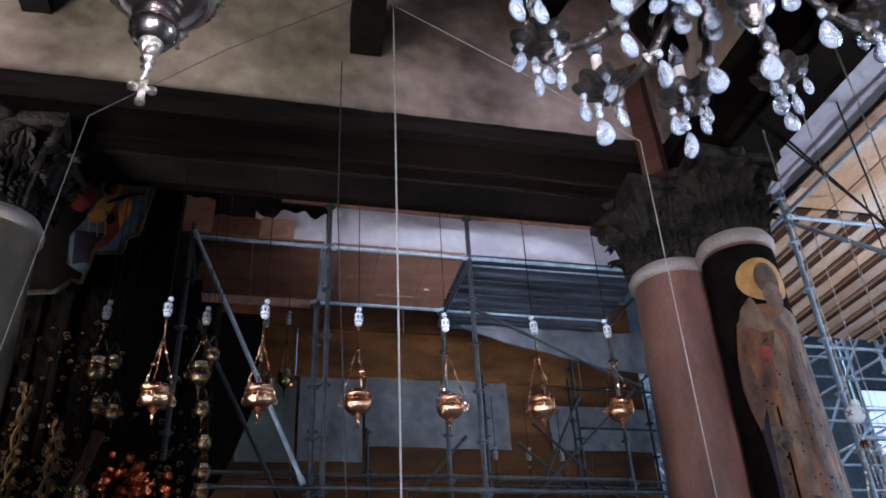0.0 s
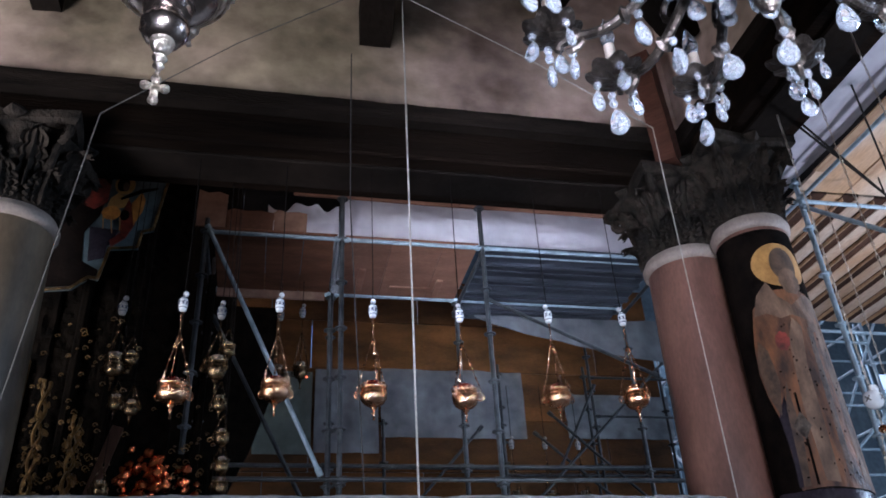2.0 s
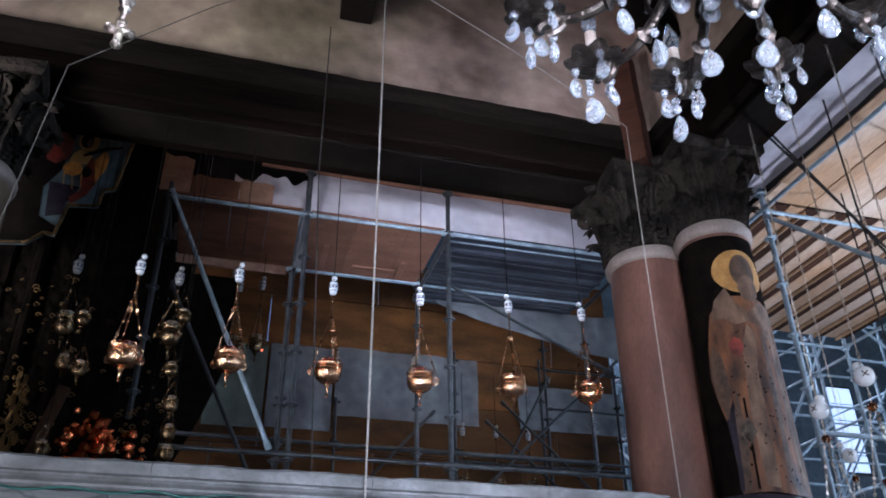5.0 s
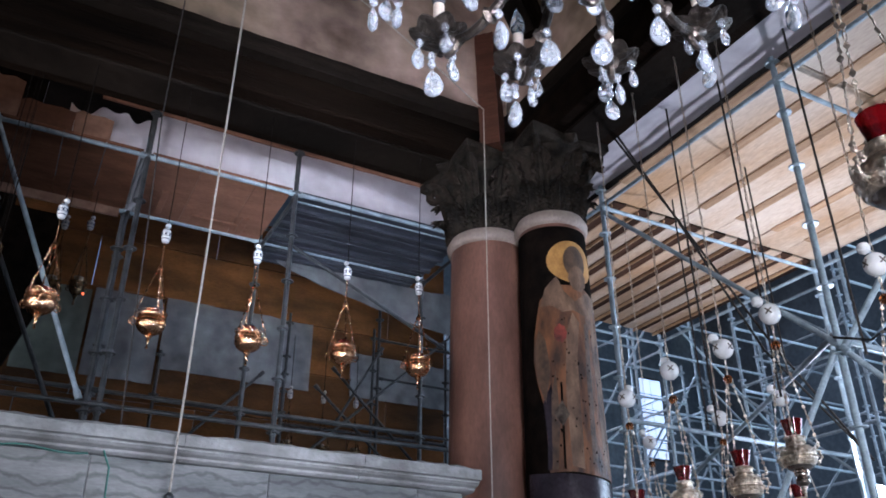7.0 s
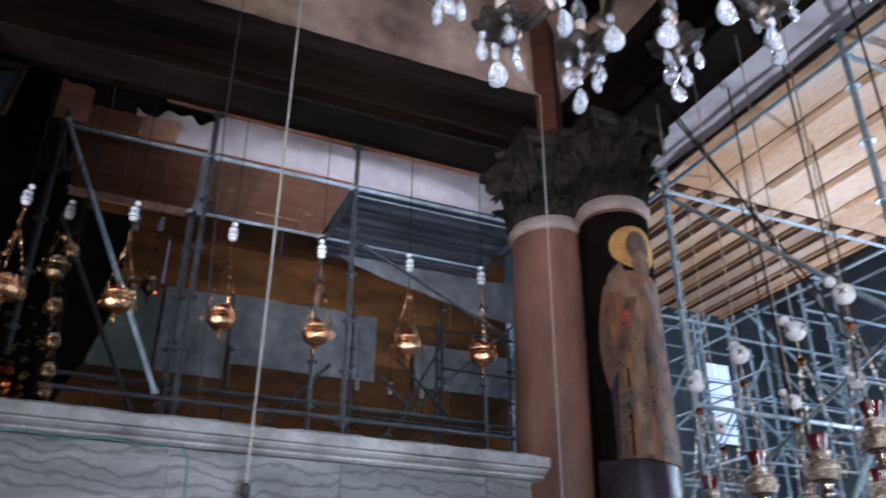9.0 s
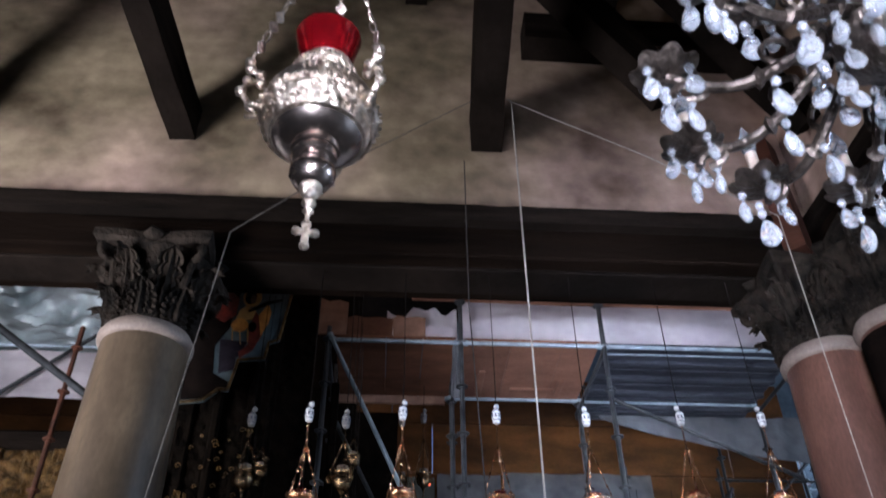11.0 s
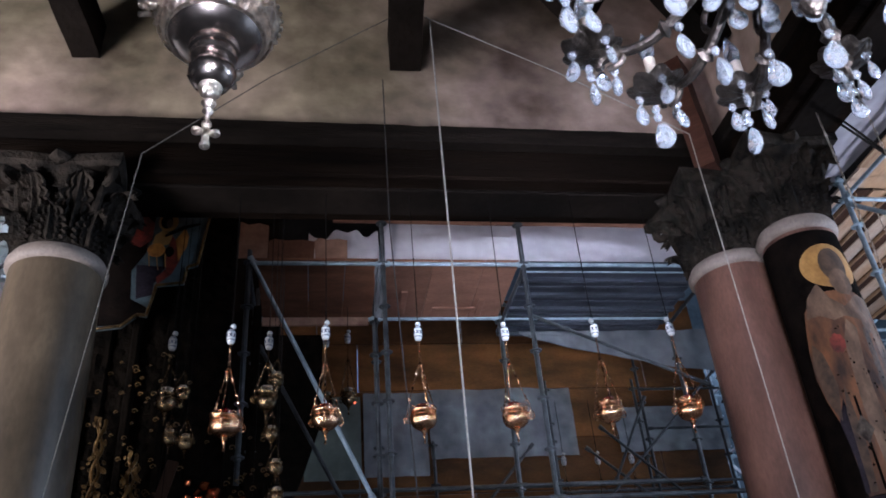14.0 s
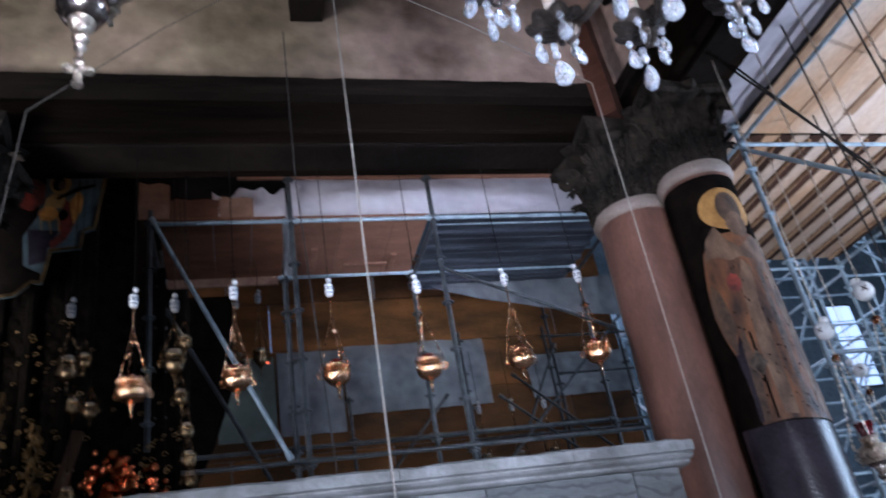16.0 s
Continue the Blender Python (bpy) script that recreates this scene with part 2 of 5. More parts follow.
BAND = material("dark_egg_band", (0.16, 0.13, 0.11), 0.5, dark=(0.08, 0.06, 0.05), scale=30, bump=0.3)
PORCELAIN = material("white_porcelain", (0.84, 0.84, 0.85), 0.2, dark=(0.68, 0.69, 0.72), scale=8, amount=0.3, bump=0.02)
INK = material("dark_blue_glaze", (0.06, 0.07, 0.12), 0.25, bump=0.02)
CRYSTAL = material("cut_crystal", (0.93, 0.95, 1.0), 0.02, dark=(0.8, 0.84, 0.93), scale=40, amount=0.4, bump=0.0, transmission=0.86)
CANDLE = material("ivory_candle_sleeve", (0.78, 0.66, 0.55), 0.5, dark=(0.6, 0.47, 0.38), scale=12, bump=0.1)
CORD = material("twisted_white_cord", (0.44, 0.41, 0.37), 0.8, dark=(0.26, 0.23, 0.2), scale=60, bump=0.4, fine=160)
# near-black, so that the lamp cords hardly show
BLACKCORD = material("black_cord", (0.012, 0.010, 0.009), 0.9, bump=0.3, scale=60, fine=160)
OLDCORD = material("grey_cord", (0.2, 0.18, 0.16), 0.8, bump=0.4, scale=60, fine=160)
ROPE = material("dark_rope", (0.055, 0.05, 0.048), 0.8, bump=0.4, scale=40, fine=120)
CABLE = material("green_cable", (0.03, 0.17, 0.14), 0.45, bump=0.05)
GREENSHEET = material("dull_green_sheeting", (0.085, 0.105, 0.088), 0.6, dark=(0.035, 0.043, 0.037), scale=1.5, bump=0.4, fine=6)
# the white porcelain darkened, to put the shade of the dim lamps into it
DULLWHITE = material("dimmed_porcelain", (0.3, 0.29, 0.28), 0.4, dark=(0.13, 0.12, 0.11), scale=14, amount=0.5, bump=0.05)
ICONBLUE = material("icon_blue_ground", (0.11, 0.15, 0.165), 0.5, dark=(0.035, 0.05, 0.055), scale=6, bump=0.15)
ICONORANGE = material("icon_orange", (0.62, 0.25, 0.045), 0.45, dark=(0.3, 0.1, 0.02), scale=12, amount=0.5, bump=0.15)
ICONRED = material("icon_red", (0.24, 0.035, 0.022), 0.45, dark=(0.06, 0.012, 0.009), scale=10, amount=0.5, bump=0.15)
ICONDARK = material("icon_dark_brown", (0.010, 0.0065, 0.005), 0.9, dark=(0.003, 0.0022, 0.002), bump=0.15, scale=8)
HALO = material("worn_ochre_halo", (0.5, 0.27, 0.08), 0.45, dark=(0.28, 0.13, 0.035), scale=7, amount=0.5, bump=0.15)
SKIN = material("faded_ochre_paint", (0.115, 0.068, 0.042), 0.55, dark=(0.04, 0.023, 0.015), scale=12, amount=0.55, bump=0.2)
PALEPAINT = material("flaking_pale_paint", (0.21, 0.125, 0.075), 0.6, dark=(0.055, 0.029, 0.018), scale=7, amount=0.55, bump=0.3, stretch=(1.2, 1.2, 0.7))
ROBE = material("flaking_robe_paint", (0.205, 0.08, 0.028), 0.55, dark=(0.03, 0.012, 0.007), scale=6, amount=0.62, bump=0.35, fine=26, detail=9, stretch=(1.3, 1.3, 0.6))
DADO = material("dark_blue_brown_paint", (0.045, 0.036, 0.046), 0.25, dark=(0.014, 0.011, 0.015), scale=2.5, bump=0.2)
GLOW = material("lit_work_lamp", (0.85, 0.93, 1.0), 0.4, bump=0.0, emit=60)
PANE = material("bright_window_pane", (0.62, 0.76, 1.0), 0.3, bump=0.0, emit=1.3)
EMBER = material("lit_red_lamp", (1.0, 0.12, 0.04), 0.3, bump=0.0, emit=5)


# ---- mesh building ----
class Geo:
    def __init__(self):
        self.v, self.f, self.smooth = [], [], []

    def add(self, verts, faces, m=None, smooth=False):
        n = len(self.v)
        self.v += [tuple(m @ Vector(p)) if m else tuple(p) for p in verts]
        self.f += [tuple(i + n for i in f) for f in faces]
        self.smooth += [smooth] * len(faces)
        return self

    def box(self, c, s, m=None, b=0.0):
        """A box with chamfered long edges, about c."""
        hx, hy, hz = (a / 2 for a in s)
        b = min(b, hx * 0.9, hy * 0.9, hz * 0.9)
        vs = []
        if b <= 0:
            vs = [(c[0] + i * hx, c[1] + j * hy, c[2] + k * hz) for i in (-1, 1) for j in (-1, 1) for k in (-1, 1)]
            return self.add(vs, [(0, 1, 3, 2), (4, 6, 7, 5), (0, 4, 5, 1), (2, 3, 7, 6), (0, 2, 6, 4), (1, 5, 7, 3)], m)
        bm = bmesh.new()
        bmesh.ops.create_cube(bm, size=1)
        for v in bm.verts:
            v.co = Vector((c[0] + v.co.x * 2 * hx, c[1] + v.co.y * 2 * hy, c[2] + v.co.z * 2 * hz))
        bmesh.ops.bevel(bm, geom=bm.edges[:], offset=b, segments=1, affect="EDGES")
        bm.verts.index_update()
        self.add([v.co[:] for v in bm.verts], [[v.index for v in f.verts] for f in bm.faces], m)
        bm.free()
        return self

    def lathe(self, profile, n=24, m=None, scallop=0.0, lobes=8):
        """profile: (radius, z) from bottom to top, closed by its ends."""
        vs, fs = [], []
        for r, z in profile:
            for i in range(n):
                a = 2 * math.pi * i / n
                q = r * (1 + scallop * math.cos(lobes * a))
                vs.append((q * math.cos(a), q * math.sin(a), z))
        for j in range(len(profile) - 1):
            for i in range(n):
                k = (i + 1) % n
                fs.append((j * n + i, j * n + k, (j + 1) * n + k, (j + 1) * n + i))
        fs.append(tuple(range(n - 1, -1, -1)))
        fs.append(tuple((len(profile) - 1) * n + i for i in range(n)))
        return self.add(vs, fs, m, True)

    def tube(self, pts, r, n=8, r2=None, m=None):
        pts = [Vector(p) for p in pts]
        vs, fs = [], []
        side = None
        for j, p in enumerate(pts):
            d = (pts[min(j + 1, len(pts) - 1)] - pts[max(j - 1, 0)]).normalized()
            if side is None:
                side = d.orthogonal().normalized()
            side = (side - d * side.dot(d)).normalized()
            up = d.cross(side)
            q = r if r2 is None else r + (r2 - r) * j / (len(pts) - 1)
            for i in range(n):
                a = 2 * math.pi * i / n
                vs.append(p + q * (math.cos(a) * side + math.sin(a) * up))
        for j in range(len(pts) - 1):
            for i in range(n):
                k = (i + 1) % n
                fs.append((j * n + i, j * n + k, (j + 1) * n + k, (j + 1) * n + i))
        fs.append(tuple(range(n - 1, -1, -1)))
        fs.append(tuple((len(pts) - 1) * n + i for i in range(n)))
        return self.add(vs, fs, m, True)

    def prism(self, outline, depth, m=None):
        """An outline in x and z, standing in y from 0 to depth."""
        n = len(outline)
        vs = [(x, 0, z) for x, z in outline] + [(x, depth, z) for x, z in outline]
        fs = [tuple(range(n)), tuple(range(2 * n - 1, n - 1, -1))]
        fs += [(i, n + i, n + (i + 1) % n, (i + 1) % n) for i in range(n)]
        return self.add(vs, fs, m)

    def grid(self, nu, nv, fn, thick=0.0, m=None):
        """A sheet, fn(u, v) -> (point, normal); with thickness where it is given."""
        vs, fs = [], []
        pts = [[fn(i / nu, j / nv) for i in range(nu + 1)] for j in range(nv + 1)]
        for row in pts:
            for p, q in row:
                vs.append(Vector(p))
        w = nu + 1
        for j in range(nv):
            for i in range(nu):
                fs.append((j * w + i, j * w + i + 1, (j + 1) * w + i + 1, (j + 1) * w + i))
        if thick:
            k = len(vs)
            for row in pts:
                for p, q in row:
                    vs.append(Vector(p) - Vector(q) * thick)
            fs += [tuple(k + a for a in reversed(f)) for f in fs[:]]
            rim = [j * w for j in range(nv + 1)], [j * w + nu for j in range(nv + 1)]
            for j in range(nv):
                fs.append((rim[0][j + 1], rim[0][j], k + rim[0][j], k + rim[0][j + 1])[::-1])
                fs.append((rim[1][j], rim[1][j + 1], k + rim[1][j + 1], k + rim[1][j])[::-1])
            for i in range(nu):
                fs.append((i, i + 1, k + i + 1, k + i)[::-1])
                a = nv * w + i
                fs.append((a + 1, a, k + a, k + a + 1)[::-1])
        return self.add(vs, fs, m, True)

    def mesh(self, name, mat):
        me = bpy.data.meshes.new(name)
        me.from_pydata([tuple(p) for p in self.v], [], self.f)
        me.materials.append(mat)
        me.polygons.foreach_set("use_smooth", self.smooth)
        bm = bmesh.new()
        bm.from_mesh(me)
        bmesh.ops.recalc_face_normals(bm, faces=bm.faces[:])
        for e in bm.edges:
            if len(e.link_faces) == 2 and e.calc_face_angle(0) > radians(38):
                e.smooth = False
        bm.to_mesh(me)
        bm.free()
        me.update()
        return me


def part(name, geo, mat, parent=None, label="", m=None):
    me = geo.mesh(name, mat) if isinstance(geo, Geo) else geo
    ob = new(name, me)
    ob.parent = parent
    if m:
        ob.matrix_basis = m
    if label:
        ob["label"] = label
    return ob


def thing(name, label, category, m=None, group="", kind=""):
    ob = new(name)
    ob.empty_display_size = 0.1
    if m:
        ob.matrix_basis = m
    return tagged(ob, label, category, group, kind)


def setting(name, geo, mat, label="", category=""):
    return tagged(part(name, geo, mat), label, category, kind="structure")


def turn_z(p, a):
    c, s = math.cos(a), math.sin(a)
    return (p[0] * c - p[1] * s, p[0] * s + p[1] * c, p[2])

# ---- the shell of the place ----
BEAM_Z, BEAM_TOP, LIP_TOP, ROOF = 5.885, 6.21, 6.39, 9.85
setting("floor", Geo().box((4, 5, -0.1), (30, 24, 0.2)), FLOOR, "worn stone paving of the church floor", "floor")


def wall_with_opening(name, axis, at, lo, hi, top, hole, mat, label):
    """A wall 0.4 m thick across x or y, from lo to hi, with one opening (a, b, z0, z1)."""
    g = Geo()
    a, b, z0, z1 = hole
    for p, q, r, s in ((lo, a, 0, top), (b, hi, 0, top), (a, b, 0, z0), (a, b, z1, top)):
        c, d = ((p + q) / 2, q - p)
        g.box((at, c, (r + s) / 2) if axis == "x" else (c, at, (r + s) / 2), (0.4, d, s - r) if axis == "x" else (d, 0.4, s - r))
    return setting(name, g, mat, label, "wall")


wall_with_opening("wall_west", "x", -9.2, -6.4, 16.4, 12, (-1.3, 1.7, 2.6, 5.8), SOOT, "sooty stained plaster outer wall with a window opening")
# the next three walls are unseen, added with doorways to carry the lamps
wall_with_opening("wall_west_near", "x", -6.7, -3.5, 5.5, 12, (0.7, 3.1, 0.2, 3.6), SOOT, "unseen sooty side wall with a doorway, added to hold a lamp")
wall_with_opening("wall_south", "y", -3.7, -9, 0.2, 12, (-2.0, -0.4, 0.1, 2.9), SOOT, "unseen sooty plaster wall with a doorway added for a fill lamp")
wall_with_opening("wall_south_right", "y", -3.7, 0.2, 17, 12, (0.5, 2.0, 0.1, 2.9), SOOT, "unseen sooty plaster wall with a second doorway added for fill lamps")
wall_with_opening("wall_east", "x", 17.2, -6.4, 16.4, 12, (-2.8, 3.6, 2.0, 7.0), FARWALL, "grey far wall with a wide window opening")
wall_with_opening("wall_north", "y", 16.2, -9, 17, 12, (-2.0, 4.0, 8.3, 9.5), FARWALL, "grey far wall behind the scaffolding")
setting("roof", Geo().box((4, 5, 12.1), (27, 24, 0.2)), DARKWOOD, "dark timber roof boarding", "roof")

# plaster wall over the architrave, and its return over the second one
g = Geo().box((-2.35, 5.86, (LIP_TOP + 12) / 2), (13.3, 0.64, 12 - LIP_TOP))
setting("wall_upper_north", g, PLASTER, "grey brown stained plaster wall over a timber beam", "wall")
g = Geo().box((3.98, 1.01, (LIP_TOP + 12) / 2), (0.6, 9.02, 12 - LIP_TOP))
setting("wall_upper_east", g, PLASTER, "grey brown stained plaster wall over the side beam", "wall")


def long_beam(name, x0, x1, y0, y1, along, label):
    """An architrave of fascia boards with a dark lip over it and a stepped soffit."""
    t = thing(name, label, "beam", kind="structure")
    if along == "x":
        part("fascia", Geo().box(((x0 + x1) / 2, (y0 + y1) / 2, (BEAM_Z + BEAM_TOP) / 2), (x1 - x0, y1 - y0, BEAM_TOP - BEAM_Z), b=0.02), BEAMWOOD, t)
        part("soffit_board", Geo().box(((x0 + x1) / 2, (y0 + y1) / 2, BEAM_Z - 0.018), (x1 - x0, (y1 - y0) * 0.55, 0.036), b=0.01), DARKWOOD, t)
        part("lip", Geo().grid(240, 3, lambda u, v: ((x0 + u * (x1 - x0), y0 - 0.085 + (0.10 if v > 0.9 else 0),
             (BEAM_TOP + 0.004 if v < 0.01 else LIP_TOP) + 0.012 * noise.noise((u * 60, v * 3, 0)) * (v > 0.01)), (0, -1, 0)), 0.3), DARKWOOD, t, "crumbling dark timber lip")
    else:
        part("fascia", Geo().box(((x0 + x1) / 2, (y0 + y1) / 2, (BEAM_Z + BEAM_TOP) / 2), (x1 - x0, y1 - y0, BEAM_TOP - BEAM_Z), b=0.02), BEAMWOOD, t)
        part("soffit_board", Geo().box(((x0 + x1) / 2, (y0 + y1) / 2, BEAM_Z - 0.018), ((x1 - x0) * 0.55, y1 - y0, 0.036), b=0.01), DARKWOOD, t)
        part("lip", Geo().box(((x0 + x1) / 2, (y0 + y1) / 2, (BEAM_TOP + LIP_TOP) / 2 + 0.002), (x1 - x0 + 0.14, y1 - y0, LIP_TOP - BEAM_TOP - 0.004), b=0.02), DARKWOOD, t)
    return t


long_beam("architrave_north", -9.0, 4.3, 5.53, 6.2, "x", "long dark timber architrave carried by stone columns")
long_beam("architrave_east", 3.66, 4.3, -3.5, 5.525, "y", "dark timber architrave running off from the corner pier")

# tie beams of the roof, lying into the plaster wall
def timber(name, a, b, w, h, mat, label, category="beam"):
    a, b = Vector(a), Vector(b)
    d = b - a
    q = d.to_track_quat("X", "Z").to_matrix().to_4x4()
    gg = Geo()
    L = d.length
    gg.grid(int(L * 6) + 2, 16, lambda u, v: (lambda i: (
        (u * L, (-w / 2, w / 2, w / 2, -w / 2, -w / 2)[i // 4] + ((w, 0, -w, 0, 0)[i // 4]) * (i % 4) / 4 + 0.012 * noise.noise((u * L * 2, i * 0.7, a.x)),
         (-h / 2, -h / 2, h / 2, h / 2, -h / 2)[i // 4] + ((0, h, 0, -h, 0)[i // 4]) * (i % 4) / 4 + 0.012 * noise.noise((u * L * 2.3, i * 0.9, 5 + a.x))), (0, 0, 1)))(int(round(v * 16))), 0)
    gg.box((L - 0.004, 0, 0), (0.008, w * 0.97, h * 0.97))
    gg.box((0.004, 0, 0), (0.008, w * 0.97, h * 0.97))
    ob = part(name, gg, mat, None, "", Matrix.Translation(a) @ q)
    return tagged(ob, label, category, "roof timbers")


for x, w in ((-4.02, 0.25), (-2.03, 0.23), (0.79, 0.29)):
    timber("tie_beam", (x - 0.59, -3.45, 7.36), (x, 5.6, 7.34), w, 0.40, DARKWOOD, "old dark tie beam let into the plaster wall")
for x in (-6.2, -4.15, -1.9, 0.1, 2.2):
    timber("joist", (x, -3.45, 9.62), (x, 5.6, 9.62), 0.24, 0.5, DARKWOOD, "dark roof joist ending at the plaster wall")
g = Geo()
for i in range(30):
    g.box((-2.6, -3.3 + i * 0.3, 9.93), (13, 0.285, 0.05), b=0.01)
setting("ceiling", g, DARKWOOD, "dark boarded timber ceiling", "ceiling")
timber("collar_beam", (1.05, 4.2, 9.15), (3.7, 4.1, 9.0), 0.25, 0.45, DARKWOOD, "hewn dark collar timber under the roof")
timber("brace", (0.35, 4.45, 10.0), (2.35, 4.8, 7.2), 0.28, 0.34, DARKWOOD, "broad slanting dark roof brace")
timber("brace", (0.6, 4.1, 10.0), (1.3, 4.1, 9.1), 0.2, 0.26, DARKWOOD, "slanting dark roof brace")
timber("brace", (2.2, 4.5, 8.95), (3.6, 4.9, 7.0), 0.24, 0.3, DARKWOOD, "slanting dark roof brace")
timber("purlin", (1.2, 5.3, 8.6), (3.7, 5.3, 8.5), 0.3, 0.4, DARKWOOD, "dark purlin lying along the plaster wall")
timber("wall_post", (3.42, 5.38, 5.9), (3.40, 5.40, 7.2), 0.26, 0.18, REDWOOD, "reddish timber post on the corner pier", "post")


# ---- columns ----
def capital_parts(t, mat, phase):
    """A worn leafy capital between z = 5.11 and BEAM_Z, on the thing's own axis."""
    z0, z1 = 5.12, BEAM_Z - 0.04
    H = z1 - z0
    bell = [(0.325, z0), (0.33, z0 + 0.2 * H), (0.345, z0 + 0.5 * H), (0.39, z0 + 0.75 * H), (0.46, z0 + 0.86 * H), (0.44, z0 + 0.87 * H)]
    part("bell", Geo().lathe(bell, 32), mat, t)

    def leaf(base_z, height, width, lean, seed):
        def fn(u, v):
            lobe = 0.58 + 0.42 * abs(math.sin(v * 5.5 * math.pi)) ** 0.6
            w = width * lobe * (math.sin(math.pi * min(1, 0.2 + 0.72 * v)) ** 0.6) * (1 if v < 0.85 else 0.7)
            s = (u - 0.5) * 2
            out = 0.34 + lean * v ** 2.2 + 0.03 * (1 - abs(s)) ** 2 + 0.014 * math.cos(s * 13) + 0.03 * abs(s) ** 3 * v
            out += 0.012 * noise.noise((s * 3 + seed, v * 7, seed))
            z = base_z + height * (v if v < 0.8 else 0.8 + 0.14 * math.sin((v - 0.8) / 0.2 * 2.7)) - 0.04 * abs(s) * v
            if v > 0.8:
                out += 0.085 * (v - 0.8) / 0.2
            a = s * w / out
            return ((out * math.cos(a), out * math.sin(a), z), (1, 0, 0))
        return Geo().grid(12, 26, fn, 0.03).mesh("leaf", mat)

    low, high = [leaf(z0 + 0.01, 0.42 * H, 0.125, 0.06, 1.3 * k) for k in range(3)], [leaf(z0 + 0.13, 0.66 * H, 0.13, 0.13, 7 + 1.7 * k) for k in range(3)]
    for i in range(8):
        part("leaf", low[i % 3], mat, t, m=pose(0, 0, 0, 0, 0, phase + 45 * i))
        part("leaf", high[(i * 2) % 3], mat, t, m=pose(0, 0, 0, 0, 0, phase + 22.5 + 45 * i))
    vol = Geo()
    pts = []
    for i in range(22):
        a = i / 21 * 4.2 * math.pi
        r = 0.085 * (1 - i / 26)
        pts.append((0.5 + r * math.sin(a) * 0.9, 0, z1 - 0.12 + r * math.cos(a)))
    vol.tube([(0.37, 0, z0 + 0.4 * H), (0.41, 0, z0 + 0.6 * H), (0.46, 0, z1 - 0.05)] + pts, 0.035, 8, 0.018)
    vm = vol.mesh("volute", mat)
    for i in range(4):
        part("volute", vm, mat, t, m=pose(0, 0, 0, 0, 0, 45 + 90 * i))
    ab = []
    for k in range(4):
        a0 = math.pi / 4 + k * math.pi / 2
        for s in range(8):
            f = s / 8
            a = a0 + f * math.pi / 2
            r = 0.66 - 0.24 * math.sin(math.pi * f) ** 0.8
            ab.append((r * math.cos(a), r * math.sin(a)))
    gg = Geo()
    n = len(ab)
    lev = ((0.93, z1 - 0.075), (1.0, z1 - 0.04), (1.0, z1 + 0.03), (0.97, z1 + 0.036))
    vs = [(x * q, y * q, z) for q, z in lev for x, y in ab]
    fs = [(j * n + i, j * n + (i + 1) % n, (j + 1) * n + (i + 1) % n, (j + 1) * n + i) for j in range(3) for i in range(n)]
    fs += [tuple(range(n - 1, -1, -1)), tuple(3 * n + i for i in range(n))]
    gg.add(vs, fs)
    part("abacus", gg, mat, t)
    boss = Geo()
    for k in range(4):
        a = k * math.pi / 2
        boss.lathe([(0.02, -0.05), (0.06, -0.03), (0.075, 0.0), (0.055, 0.035), (0.02, 0.05)], 8, Matrix.Translation((0.45 * math.cos(a), 0.45 * math.sin(a), z1 - 0.01)), 0.15, 4)
    part("boss", boss, mat, t)


def column(x, y, stone, label, phase=0, slim=1.0):
    t = thing("column", label, "column", pose(x, y, 0) @ Matrix.Diagonal((slim, slim, 1, 1)), "stone columns")
    shaft = [(0.43, 0.42), (0.40, 0.5)] + [(0.385 - 0.055 * (i / 12) ** 1.6, 0.6 + i * 0.37) for i in range(13)]
    part("shaft", Geo().lathe(shaft, 48), stone, t)
    part("base", Geo().lathe([(0.52, 0), (0.52, 0.14), (0.47, 0.16), (0.5, 0.22), (0.5, 0.27), (0.43, 0.31), (0.46, 0.37), (0.43, 0.42)], 32), RINGSTONE, t)
    part("necking", Geo().lathe([(0.33, 5.0), (0.352, 5.012), (0.366, 5.035), (0.368, 5.075), (0.352, 5.10), (0.34, 5.125)], 48), RINGSTONE, t, "worn pale stone ring")
    capital_parts(t, CARVED, phase)
    return t


column(-1.975, 5.75, GREYSTONE, "yellow grey stone column with a dark leafy capital")
column(3.555, 5.75, REDSTONE, "reddish stone column with a dark carved capital", 10)
PAINTED = column(3.865, 5.19, REDSTONE, "reddish column with a flaking painted robed figure", 25, 0.87)

# painted panels on the second column of the pier: plain shapes laid on its curve
FACE = math.degrees(math.atan2(-5.09, -3.8))


def painted(name, outline, mat, lift, label=""):
    """outline: (degrees to the right of the line to the walk, height)."""
    gg = Geo()
    bm = bmesh.new()
    ring = [bm.verts.new((a, 0, z)) for a, z in outline]
    bm.faces.new(ring)
    bmesh.ops.triangulate(bm, faces=bm.faces[:])
    for _ in range(7):
        long = [e for e in bm.edges if abs(e.verts[0].co.x - e.verts[1].co.x) > 6]
        if long:
            bmesh.ops.subdivide_edges(bm, edges=long, cuts=1)
            bmesh.ops.triangulate(bm, faces=bm.faces[:])
    bm.verts.index_update()
    for v in bm.verts:
        z = v.co.z
        f = max(0, (z - 0.6) / 0.37 / 12)
        r = 0.385 - 0.055 * f ** 1.6 + lift
        a = radians(FACE + v.co.x)
        gg.v.append((r * math.cos(a), r * math.sin(a), z))
    gg.f = [tuple(v.index for v in f.verts) for f in bm.faces]
    gg.smooth = [True] * len(gg.f)
    bm.free()
    return part(name, gg, mat, PAINTED, label)


